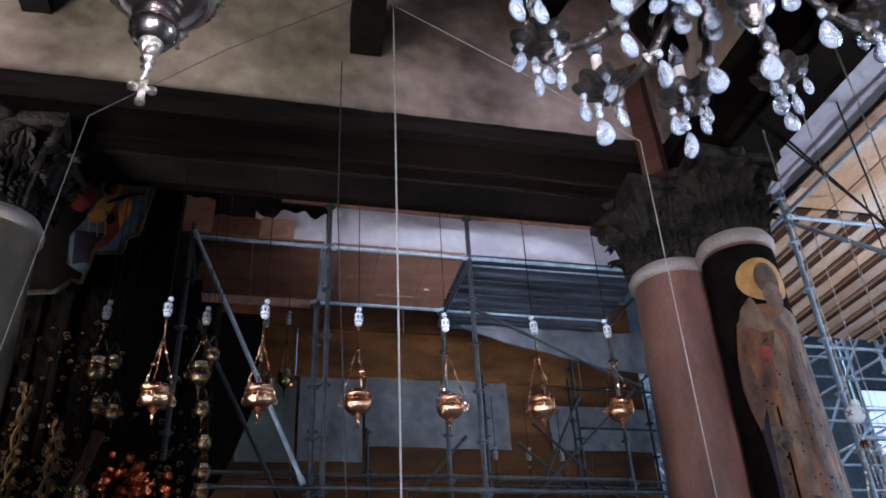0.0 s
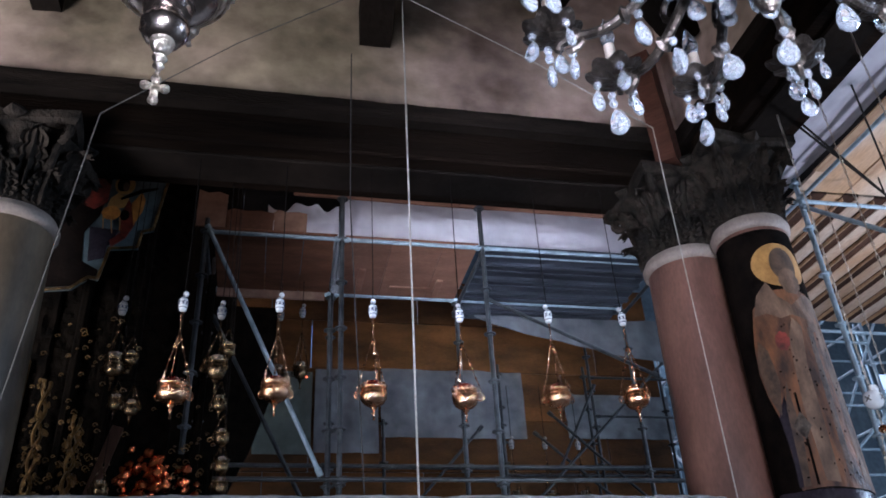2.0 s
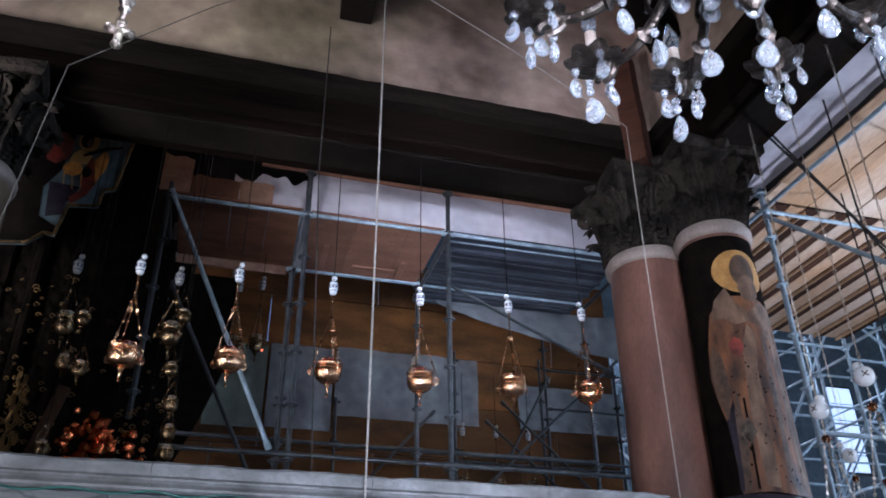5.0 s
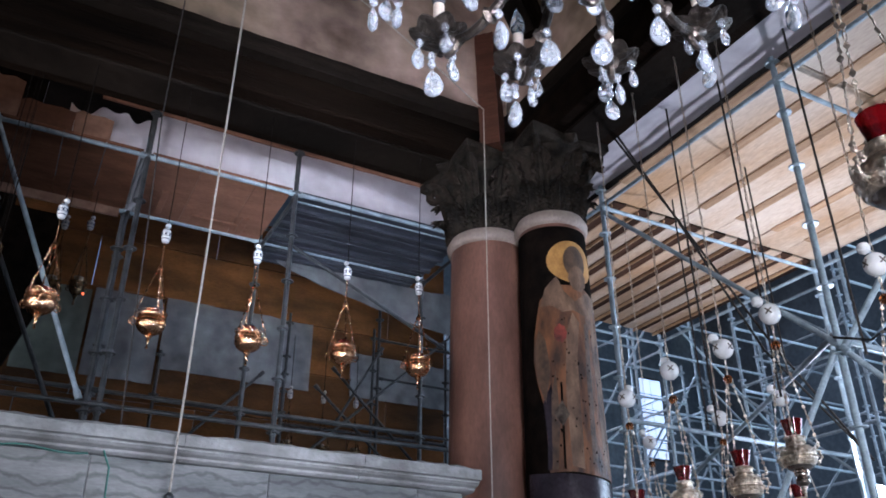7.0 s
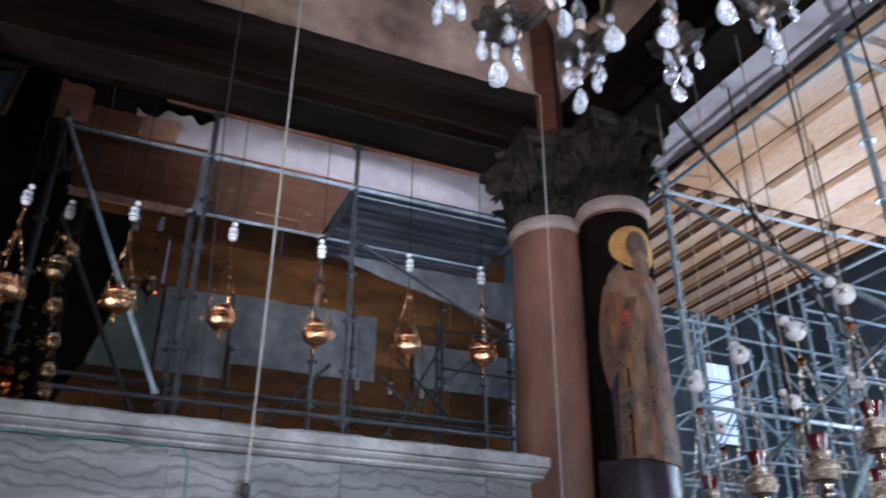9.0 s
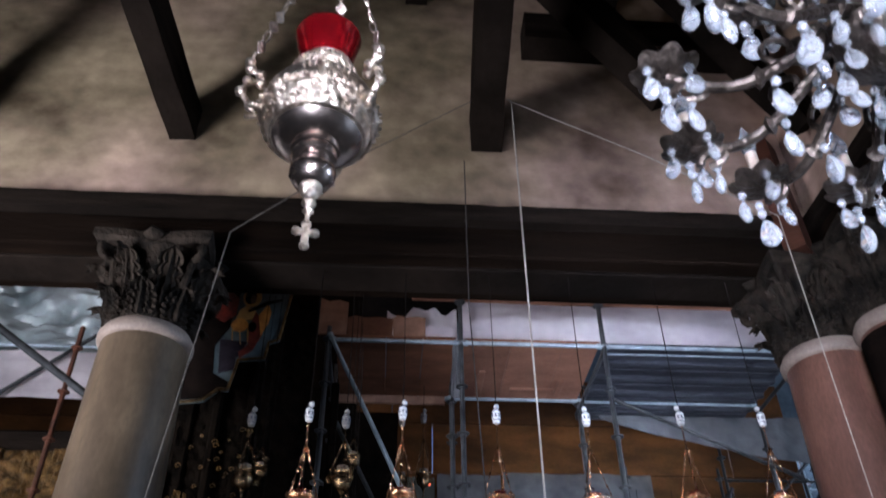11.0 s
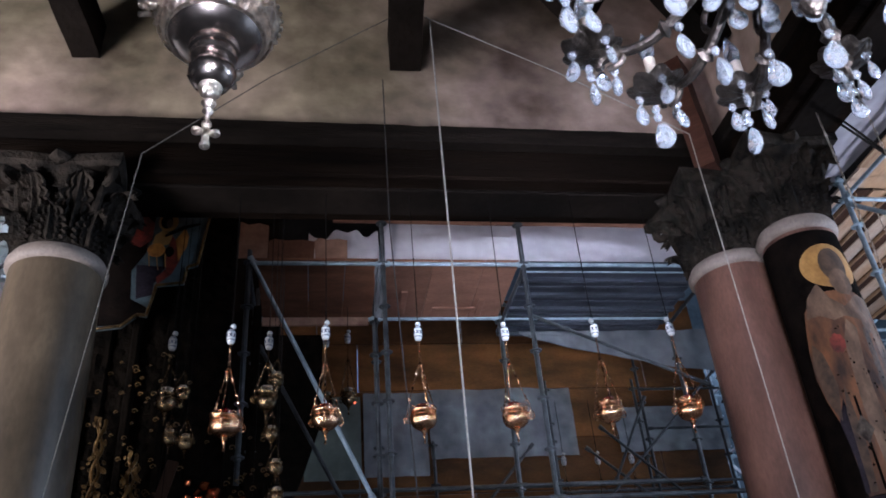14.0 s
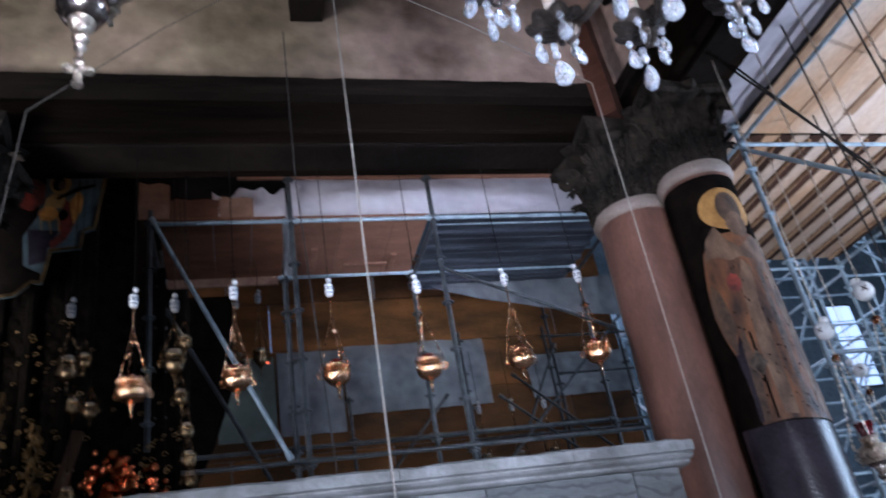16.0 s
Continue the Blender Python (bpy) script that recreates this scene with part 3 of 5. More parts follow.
def oval(ca, cz, ra, rz, n=28, wob=0.0):
    return [(ca + ra * math.cos(2 * math.pi * i / n) * (1 + wob * math.sin(i * 2.3)), cz + rz * math.sin(2 * math.pi * i / n) * (1 + wob * math.cos(i * 1.7))) for i in range(n)]


painted("painted_ground", [(-80, 2.0), (88, 2.0), (88, 4.97), (-80, 4.97)], ICONDARK, 0.003, "dark painted ground")
painted("painted_dado", [(-60, 2.0), (88, 2.0), (88, 2.87), (40, 2.90), (0, 2.92), (-30, 2.93), (-60, 2.95)], DADO, 0.006, "dark blue brown painted dado")
painted("painted_halo", oval(33, 4.64, 43, 0.195), HALO, 0.007, "ochre painted disc")
painted("painted_robe", [(-22, 2.93), (-19, 3.2), (-24, 3.4), (-34, 3.62), (-39, 3.8), (-36, 4.0), (-30, 4.16), (-24, 4.3), (0, 4.42), (45, 4.42), (70, 4.36), (88, 4.25), (88, 2.89), (40, 2.91), (10, 2.93)], ROBE, 0.009, "flaking brown painted robe")
painted("painted_shade", [(-24, 2.95), (-19, 2.95), (-10, 3.3), (-13, 3.6), (-26, 3.45), (-22, 3.2)], DADO, 0.0112, "dark blue brown painted edge")
painted("painted_sleeve", [(-37, 3.88), (-28, 4.05), (-18, 3.95), (-13, 3.7), (-22, 3.45), (-33, 3.62)], SKIN, 0.0115, "dull brown painted sleeve")
painted("painted_collar", [(-24, 4.24), (-14, 4.4), (4, 4.5), (14, 4.36), (30, 4.28), (52, 4.38), (78, 4.36), (70, 4.2), (48, 4.16), (26, 4.2), (10, 4.18), (-6, 4.24)], PALEPAINT, 0.012, "pale flaking painted collar")
painted("painted_stole", [(8, 2.97), (24, 2.95), (22, 3.4), (26, 3.8), (34, 4.1), (24, 4.18), (12, 4.0), (6, 3.5)], PALEPAINT, 0.012, "pale painted band")
painted("painted_stole", [(58, 2.95), (72, 2.95), (74, 3.6), (68, 4.15), (56, 4.14), (60, 3.6)], PALEPAINT, 0.012, "pale painted band")
painted("painted_fold", [(36, 3.0), (44, 3.0), (46, 3.7), (50, 4.1), (42, 4.1), (38, 3.6)], SKIN, 0.0118, "dark painted fold")
painted("painted_fold", [(-18, 2.95), (-10, 2.95), (-4, 3.3), (-6, 3.7), (-14, 3.5)], SKIN, 0.0116, "dark painted fold")
painted("painted_oval", oval(36, 4.64, 20, 0.15), SKIN, 0.0125, "plain brown painted oval")
painted("painted_oval", oval(38, 4.49, 16, 0.115, wob=0.06), PALEPAINT, 0.0145, "plain pale brown painted oval")
painted("painted_book", [(44, 4.05), (60, 4.07), (61, 4.22), (46, 4.21)], PALEPAINT, 0.0155, "small pale painted square")
painted("painted_patch", oval(4, 4.0, 9, 0.075, wob=0.1), ICONRED, 0.0155, "red painted patch")
painted("painted_staff", [(-3, 2.95), (0, 2.95), (2, 3.6), (-1, 3.6)], ICONDARK, 0.0155, "thin dark painted band")
painted("painted_lozenge", [(-12, 3.36), (-1, 3.26), (9, 3.35), (0, 3.46)], BRONZE, 0.017, "grey painted lozenge")
for i in range(60):
    a, z = random.uniform(-14, 76), random.uniform(2.98, 4.15)
    painted("paint_loss", oval(a, z, random.uniform(0.5, 1.6), random.uniform(0.004, 0.014), 7, 0.2), ICONDARK, 0.0165)

# ---- marble parapet between the columns ----
par = thing("parapet", "veined grey marble parapet wall with a moulded cornice", "parapet", kind="structure")
part("core", Geo().box((0.76, 5.45, 1.392), (4.5, 0.22, 2.784)), CORNICE, par)
for x0, x1 in ((-1.5, -0.52), (-0.52, 0.52), (0.52, 1.6), (1.6, 2.66), (2.66, 3.02)):
    for z0, z1 in ((0.0, 1.35), (1.35, 2.784)):
        part("slab", Geo().box(((x0 + x1) / 2, 5.325, (z0 + z1) / 2), (x1 - x0 - 0.006, 0.03, z1 - z0 - 0.006), b=0.004), MARBLE, par)


def moulding(x0, x1, profile, mat, name):
    n = len(profile)
    cut = max(2, int((x1 - x0) / 0.03))
    vs, fs = [], []
    for i in range(cut + 1):
        x = x0 + (x1 - x0) * i / cut
        for j, (y, z) in enumerate(profile):
            top = j in (n - 2, n - 3)
            chip = 0.018 * max(0, noise.noise((x * 3.1, j * 0.3, 2)) + 0.05) + 0.006 * noise.noise((x * 17, j, 9)) if top else 0
            vs.append((x, y + chip, z - chip))
    for i in range(cut):
        for j in range(n):
            k = (j + 1) % n
            fs.append((i * n + j, (i + 1) * n + j, (i + 1) * n + k, i * n + k))
    fs += [tuple(range(n)), tuple(cut * n + j for j in range(n - 1, -1, -1))]
    gg = Geo().add(vs, fs)
    return part(name, gg, mat, par)


for x0, x1 in ((-1.62, -0.3), (-0.297, 1.02), (1.023, 2.2), (2.203, 3.1)):
    moulding(x0, x1, [(5.56, 2.790), (5.3, 2.790), (5.275, 2.803), (5.27, 2.817), (5.225, 2.827), (5.205, 2.843), (5.205, 2.855), (5.17, 2.859), (5.165, 2.930), (5.19, 2.947), (5.56, 2.950)], CORNICE, "cornice")
cab = Geo().tube([(-1.75 + 0.05 * i, 5.255 + 0.006 * math.sin(i), 2.775 + 0.012 * math.sin(i * 0.7)) for i in range(46)] , 0.006, 6)
cab.tube([(0.58, 5.25, 2.8), (0.63, 5.285, 2.71), (0.64, 5.295, 2.5), (0.6, 5.295, 2.0)], 0.006, 6)
tagged(part("cable", cab, CABLE), "thin green cable clipped under the cornice", "cable")

left_par = thing("parapet", "pale marble parapet continuing past the column", "parapet", kind="structure")
part("core", Geo().box((-4.3, 5.45, 1.42), (3.9, 0.24, 2.84)), CORNICE, left_par)
part("cornice", Geo().box((-4.3, 5.38, 2.89), (4.0, 0.42, 0.1), b=0.02), CORNICE, left_par)

# ---- cords ----
def cord(name, pts, r, mat, label):
    full = []
    for a, b in zip(pts, pts[1:]):
        a, b = Vector(a), Vector(b)
        k = max(2, int((b - a).length / 0.25))
        full += [a.lerp(b, i / k) for i in range(k)]
    full.append(Vector(pts[-1]))
    return tagged(part(name, Geo().tube(full, r, 6), mat), label, "cord")


KNOT = (0.965, 5.02, 7.27)
cord("cord", [(0.93, 5.02, 7.30), KNOT, (0.955, 5.06, 2.56)], 0.0068, CORD, "twisted white cord hanging from the tie beam")
part_weight = Geo().lathe([(0.01, -0.09), (0.028, -0.07), (0.03, -0.02), (0.012, 0)], 12, Matrix.Translation((0.955, 5.06, 2.56)))
tagged(part("cord_weight", part_weight, DARKSTEEL), "small dark weight tied to the white cord", "weight")
cord("cord", [KNOT, (2.1, 5.1, 6.75), (3.2, 5.17, 6.15), (3.18, 5.17, 2.4)], 0.0055, CORD, "twisted white cord led over the pier's edge")
cord("cord", [(0.66, 5.02, 7.3), (-0.4, 5.15, 6.62), (-1.35, 5.2, 5.8), (-1.66, 5.2, 2.6)], 0.0045, OLDCORD, "thin cord led from tie beam to capital")
cord("cord", [(0.56, 5.42, 6.9), (0.56, 5.43, 5.3), (0.67, 5.46, 3.0)], 0.005, ROPE, "thin dark cord hanging before the beam")

# ---- scaffolding ----
ROSETTE = {}


def standard(t, x, y, z0, z1, mat=STEEL, r=0.0245):
    s = part("standard", Geo().tube([(x, y, z0), (x, y, z1)], r, 12), mat, t)
    if mat.name not in ROSETTE:
        ROSETTE[mat.name] = Geo().lathe([(r + 0.001, -0.03), (r + 0.006, -0.028), (r + 0.006, -0.006), (0.058, -0.005), (0.06, 0.005), (r + 0.006, 0.006), (r + 0.006, 0.028), (r + 0.001, 0.03)], 14).mesh("rosette", mat)
    z = z0 + 2.05
    while z < z1:
        part("rosette", ROSETTE[mat.name], mat, s, m=pose(x, y, z))
        z += 0.5
    return s


def rail(t, a, b, mat=STEEL, r=0.0215, name="ledger"):
    gg = Geo().tube([a, b], r, 10)
    a, b = Vector(a), Vector(b)
    d = (b - a).normalized()
    for p, q in ((a, d), (b, -d)):
        gg.tube([p, p + q * 0.07], r + 0.009, 10)
    return part(name, gg, mat, t)


# the scaffold seen through the opening
sc = thing("scaffold", "tube scaffold with plywood and steel decks behind the beam", "scaffold", pose(0, 0, 0), "scaffolding")
XS = (-0.68, 0.66, 2.14, 4.25)
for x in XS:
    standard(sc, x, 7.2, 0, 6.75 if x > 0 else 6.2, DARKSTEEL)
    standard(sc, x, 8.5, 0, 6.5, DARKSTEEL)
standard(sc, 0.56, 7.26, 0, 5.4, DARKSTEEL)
# ledgers below 5 m take the darker steel in place of shade
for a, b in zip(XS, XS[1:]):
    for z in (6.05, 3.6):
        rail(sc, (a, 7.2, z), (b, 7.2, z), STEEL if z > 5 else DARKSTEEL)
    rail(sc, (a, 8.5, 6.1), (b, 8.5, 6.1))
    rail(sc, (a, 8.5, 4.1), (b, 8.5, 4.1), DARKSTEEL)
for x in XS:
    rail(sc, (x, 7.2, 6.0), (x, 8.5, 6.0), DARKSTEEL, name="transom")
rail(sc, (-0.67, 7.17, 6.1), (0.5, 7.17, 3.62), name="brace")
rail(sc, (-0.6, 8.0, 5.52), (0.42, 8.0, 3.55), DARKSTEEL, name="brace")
rail(sc, (2.14, 8.47, 6.3), (4.3, 8.0, 5.0), DARKSTEEL, name="brace")
for i, (x0, x1) in enumerate(((-0.62, -0.1), (-0.1, 0.28), (0.28, 0.62))):
    part("deck_board", Geo().box(((x0 + x1) / 2, 7.87, 6.12), (x1 - x0 - 0.008, 1.28, 0.03), b=0.004), DECKWOOD, sc)
for x0, x1, y0, y1 in ((0.7, 1.2, 7.24, 8.48), (1.2, 1.75, 7.24, 8.48), (1.75, 2.12, 7.24, 8.48)):
    part("deck_board", Geo().box(((x0 + x1) / 2, (y0 + y1) / 2, 6.12), (x1 - x0 - 0.005, y1 - y0, 0.03), b=0.004), PLYWOOD, sc)
for x, y, w, d in ((0.95, 8.1, 0.07, 0.5), (1.55, 8.25, 0.5, 0.07), (1.85, 8.2, 0.07, 0.36)):
    part("batten", Geo().box((x, y, 6.09), (w, d, 0.026), b=0.004), PLYWOOD, sc)
for i in range(5):
    y = 7.4 + i * 0.33
    gg = Geo().box((3.2, y, 6.11), (2.06, 0.315, 0.03), b=0.008)
    for dy in (-0.145, 0.145):
        gg.box((3.2, y + dy, 6.075), (2.05, 0.022, 0.05), b=0.004)
    gg.box((3.2, y + 0.02, 6.09), (2.04, 0.05, 0.014), b=0.004)
    part("steel_plank", gg, DECKSTEEL, sc)
for z in (6.05, 5.97):
    part("plank_hook", Geo().box((3.2, 7.215, z), (2.06, 0.02, 0.016), b=0.003), STEEL, sc)
part("toe_board", Geo().box((-0.02, 8.47, 6.05), (1.2, 0.03, 0.1), b=0.004), CARDBOARD, sc)


def sheet(name, origin, du, dv, nu, nv, amp, freq, mat, label, seed, jag=0.0, sag=0.0):
    """A hanging sheet with folds; jag roughens its upper edge."""
    o, du, dv = Vector(origin), Vector(du), Vector(dv)
    n = du.cross(dv).normalized()

    def fn(u, v):
        w = noise.noise((u * freq, v * freq * 0.5, seed)) + 0.5 * noise.noise((u * freq * 2.7, v * freq * 1.7, seed + 4)) + 0.4 * abs(noise.noise((u * freq * 1.3 + v * freq, v * freq, seed + 9)))
        k = 1 + jag * noise.noise((u * 5.1, 3.3, seed)) * v
        p = o + du * u + dv * (v * k) + n * amp * w - Vector((0, 0, sag * math.sin(math.pi * u) * math.sin(math.pi * v)))
        return p, n
    return tagged(part(name, Geo().grid(nu, nv, fn, 0.006), mat), label, "sheeting")


sheet("plastic_film", (0.66, 7.3, 6.1), (3.6, 0, 0), (0, 0.05, 0.56), 70, 14, 0.035, 5, FILM, "white plastic film stretched over the scaffold deck", 1)
sheet("torn_film", (-0.1, 7.36, 6.14), (0.74, 0, 0), (0, 0.02, 0.38), 40, 12, 0.03, 4, FILM, "torn white plastic film behind cardboard", 2, 0.4)
for i, (x, z, w, h, lean, mat) in enumerate(((-0.84, 6.14, 0.33, 0.42, 2, CARDBOARD), (-0.5, 6.14, 0.46, 0.24, -1, DECKWOOD), (-0.03, 6.14, 0.33, 0.26, 1, CARDBOARD), (0.31, 6.14, 0.28, 0.15, 0, FILM))):
    gg = Geo()
    gg.prism([(0, 0), (w, 0), (w * 1.01, h * 0.93), (w * 0.72, h), (w * 0.4, h * 0.95), (w * 0.12, h * 1.04), (-0.01, h * 0.9)], 0.012)
    tagged(part("cardboard_panel", gg, mat, None, "", pose(x, 7.25 + 0.012 * i, z, lean, 0, 0)), "torn brown cardboard panel leaning on the scaffold deck", "panel")
for x0, x1, z in ((0.12, 1.9, 6.61), (1.91, 4.2, 6.615)):
    tagged(part("lath", Geo().box(((x0 + x1) / 2, 7.27, z + 0.07), (x1 - x0, 0.03, 0.14), pose(0, 0, 0, 0, 0.3, 0), 0.004), PLYWOOD), "long reddish brown lath along the top of the film", "lath")
sheet("hanging_rag", (0.55, 7.24, 5.45), (0.09, 0.02, 0), (0.03, 0, 0.6), 6, 18, 0.04, 5, BLUETARP, "narrow torn strip of plastic at the pole", 3)

# hoarding of brown boards far behind, with sheets hung before it
hoard = thing("hoarding", "brown board hoarding behind the scaffold", "hoarding", kind="structure")
for j in range(9):
    for i in range(7):
        x0 = -6.6 + i * 2.2 + (0.6 if j % 2 else 0)
        if x0 > 5:
            continue
        x1 = min(x0 + 2.19, 6.0)
        part("board", Geo().box(((x0 + x1) / 2, 11.2, 1.0 + j * 0.76 + 0.38), (x1 - x0, 0.04, 0.75), b=0.006), BROWNBOARD, hoard)
sheet("hung_sheet", (1.6, 11.13, 5.28), (2.14, 0, 0), (0.0, 0, 1.03), 40, 20, 0.04, 4, BLUETARP, "grey blue dust sheet hung on the hoarding", 5)
sheet("hung_sheet", (0.66, 11.13, 5.05), (0.9, 0, 0), (0.0, 0, 1.22), 20, 20, 0.03, 4, BLUETARP, "grey blue dust sheet hung on the hoarding", 6)
sheet("hung_sheet", (4.38, 11.13, 5.3), (1.7, 0, 0), (0.0, 0, 0.68), 40, 16, 0.04, 4, BLUETARP, "grey blue dust sheet hung on the hoarding", 7)
sheet("hung_sheet", (-0.16, 11.12, 5.02), (0.78, 0, 0), (0.0, 0, 1.2), 16, 16, 0.03, 4, GREENSHEET, "dull green dust sheet hung on the hoarding", 8)
# no real partition: a black sheet where the hoarding lies in shade
setting("partition", Geo().prism([(-1.4, 0), (-0.42, 0), (-0.36, 4.05), (-0.16, 4.5), (0.05, 5.15), (0.07, 6.3), (-0.45, 6.3), (-0.45, 8.4), (-1.4, 8.4)], 0.08, Matrix.Translation((0, 9.3, 0))), SCREENBLACK, "added black sheet with a stepped edge, standing in for shade behind the scaffold", "partition")
tagged(part("slung_tarp", Geo().grid(40, 14, lambda u, v: ((2.45 + 2.55 * u, 8.8 + 0.02 * v, 6.08 - v * (0.02 + 0.62 * u ** 0.8 - 0.06 * u * u) + 0.03 * noise.noise((u * 6, v * 3, 1))), (0, -1, 0.2)), 0.006), BLUETARP),
       "pale grey tarpaulin slung under the steel deck", "sheeting")
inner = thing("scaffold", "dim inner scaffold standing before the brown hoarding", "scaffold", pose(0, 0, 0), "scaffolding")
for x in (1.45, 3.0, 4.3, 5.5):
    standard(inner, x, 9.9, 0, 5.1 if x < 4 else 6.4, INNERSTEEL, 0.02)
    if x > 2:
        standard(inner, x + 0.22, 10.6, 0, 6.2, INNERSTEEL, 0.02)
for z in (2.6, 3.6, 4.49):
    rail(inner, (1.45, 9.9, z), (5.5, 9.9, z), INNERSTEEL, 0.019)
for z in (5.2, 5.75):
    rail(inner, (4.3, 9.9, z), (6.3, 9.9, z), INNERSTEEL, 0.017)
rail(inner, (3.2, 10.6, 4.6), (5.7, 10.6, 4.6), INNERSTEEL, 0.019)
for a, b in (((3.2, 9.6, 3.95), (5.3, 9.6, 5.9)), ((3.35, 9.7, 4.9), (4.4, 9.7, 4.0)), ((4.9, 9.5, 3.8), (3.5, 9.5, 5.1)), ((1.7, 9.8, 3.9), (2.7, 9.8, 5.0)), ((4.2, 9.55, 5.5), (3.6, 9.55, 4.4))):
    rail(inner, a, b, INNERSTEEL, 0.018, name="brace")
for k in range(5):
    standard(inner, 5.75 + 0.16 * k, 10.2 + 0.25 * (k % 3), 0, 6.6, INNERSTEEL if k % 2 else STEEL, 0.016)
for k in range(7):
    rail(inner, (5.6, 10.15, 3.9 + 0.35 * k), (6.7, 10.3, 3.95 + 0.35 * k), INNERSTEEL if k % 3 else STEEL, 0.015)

# the scaffold beyond the side beam, with its wide boarded deck
big = thing("scaffold", "galvanised tube scaffold carrying a wide boarded deck", "scaffold", pose(0, 0, 0), "scaffolding")
for x, y, top in ((4.9, 3.43, 6.6), (4.9, 5.68, 6.3), (4.9, 1.2, 6.6), (8.05, 3.43, 6.0), (8.05, 5.7, 6.0), (8.05, 8.4, 6.0), (4.95, 8.4, 6.0), (6.5, 8.4, 6.0)):
    standard(big, x, y, 0, top)
for y0, y1 in ((1.2, 3.43), (3.43, 5.68), (5.68, 8.4)):
    for x in (4.9, 8.05):
        rail(big, (x, y0, 5.88), (x, y1, 5.88))
for y in (3.43, 5.68, 8.4):
    rail(big, (4.9, y, 5.86), (8.05, y, 5.86))
    rail(big, (4.9, y, 3.66), (8.05, y, 3.66))
rail(big, (4.9, 3.43, 3.62), (4.9, 5.68, 5.8), name="brace")
rail(big, (4.92, 3.4, 3.6), (4.92, 1.2, 5.7), name="brace")
rail(big, (4.88, 3.45, 3.58), (4.88, 5.0, 1.6), name="brace")
rail(big, (4.88, 3.4, 3.58), (4.88, 1.9, 1.8), name="brace")
rail(big, (4.9, 3.43, 3.7), (6.9, 7.2, 3.5), name="brace")
rail(big, (5.0, 3.4, 2.2), (8.0, 3.5, 3.6), name="brace")
for i in range(6):
    x0 = 4.93 + i * 0.53
    for y0, y1 in ((1.0, 3.3), (3.31, 5.72)):
        part("deck_board", Geo().box((x0 + 0.265, (y0 + y1) / 2, 6.03 + 0.006 * (i % 2)), (0.515, y1 - y0 - 0.01, 0.03), b=0.004), PINE, big)
    part("deck_batten", Geo().box((x0 + 0.02, 3.2, 6.008), (0.11, 4.38, 0.016), b=0.003), BATTEN, big)
for i in range(9):
    x0 = 4.93 + i * 0.355
    part("deck_gap_board", Geo().box((x0 + 0.265, 7.08, 6.034), (0.17, 2.69, 0.03), b=0.004), GAPBOARD, big)
    part("deck_board", Geo().box((x0 + 0.085, 7.08, 6.03), (0.175, 2.69, 0.03), b=0.004), PINE, big)
    part("deck_joist", Geo().box((x0 + 0.18, 7.1, 5.99), (0.02, 2.66, 0.04), b=0.006), BATTEN, big)
sheet("plastic_film", (4.33, 0.8, 6.02), (0, 5.6, 0), (0.62, 0, 0.10), 90, 14, 0.022, 9, FILM, "wrinkled white film between beam and deck", 11)

# farther scaffolding filling the crossing
for k, (x0, y0) in enumerate(((6.4, 9.8), (9.4, 9.8), (9.6, 6.4), (12.4, 8.4), (9.8, 3.4), (12.6, 12.2))):
    far = thing("scaffold", "farther galvanised scaffold bay full of tubes", "scaffold", pose(0, 0, 0), "scaffolding")
    for dx in (0, 2.4):
        for dy in (0, 2.0):
            standard(far, x0 + dx, y0 + dy, 0, 9.0 if k > 2 else 7.2)
    for z in (1.6, 3.4, 4.4, 5.4, 6.4, 7.0):
        rail(far, (x0, y0, z), (x0 + 2.4, y0, z))
        rail(far, (x0, y0, z + 0.05), (x0, y0 + 2.0, z + 0.05))
        rail(far, (x0, y0 + 2.0, z), (x0 + 2.4, y0 + 2.0, z))
    for z in (1.6, 3.5, 5.4):
        s = 1 if (k + int(z)) % 2 else -1
        rail(far, (x0 + 1.2 - s * 1.15, y0 - 0.04, z), (x0 + 1.2 + s * 1.15, y0 - 0.04, z + 1.8), name="brace")
        rail(far, (x0 - 0.04, y0 + 1 - s, z), (x0 - 0.04, y0 + 1 + s, z + 1.8), name="brace")

# bright window in the far wall
win = thing("window_1", "tall narrow far window with bright panes", "window", kind="structure")
for i in range(2):
    for j in range(5):
        part("pane", Geo().box((14.55 + i * 0.36, 15.94, 6.7 + j * 0.42), (0.33, 0.02, 0.39)), PANE, win)
part("window_frame", Geo().box((14.73, 15.97, 7.54), (0.8, 0.03, 2.2)), DARKSTEEL, win)

# ---- bay beyond the left column ----
sheet("plastic_sheeting", (-7.2, 8.5, 6.5), (4.6, 0, 0), (0, 0.1, 1.6), 110, 40, 0.2, 8, SILVERFILM, "creased silvery plastic sheeting hung behind the column", 21)
sheet("plastic_film", (-7.0, 8.05, 5.76), (4.45, 0, 0), (0, 0, 0.56), 50, 14, 0.03, 5, FILM, "flat pale film hung under silvery sheeting", 22)
lb = thing("scaffold", "dark scaffold tubes in the side bay", "scaffold", pose(0, 0, 0), "scaffolding")
rail(lb, (-7.0, 8.0, 6.38), (-2.6, 8.0, 6.36))
for x in (-3.25, -5.4):
    standard(lb, x, 7.5, 0, 6.3, RUST)
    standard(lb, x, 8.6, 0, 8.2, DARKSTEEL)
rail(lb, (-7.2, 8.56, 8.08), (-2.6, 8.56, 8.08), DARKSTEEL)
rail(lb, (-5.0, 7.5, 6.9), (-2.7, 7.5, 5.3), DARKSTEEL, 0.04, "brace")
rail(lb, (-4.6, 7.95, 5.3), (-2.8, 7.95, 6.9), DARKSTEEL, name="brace")

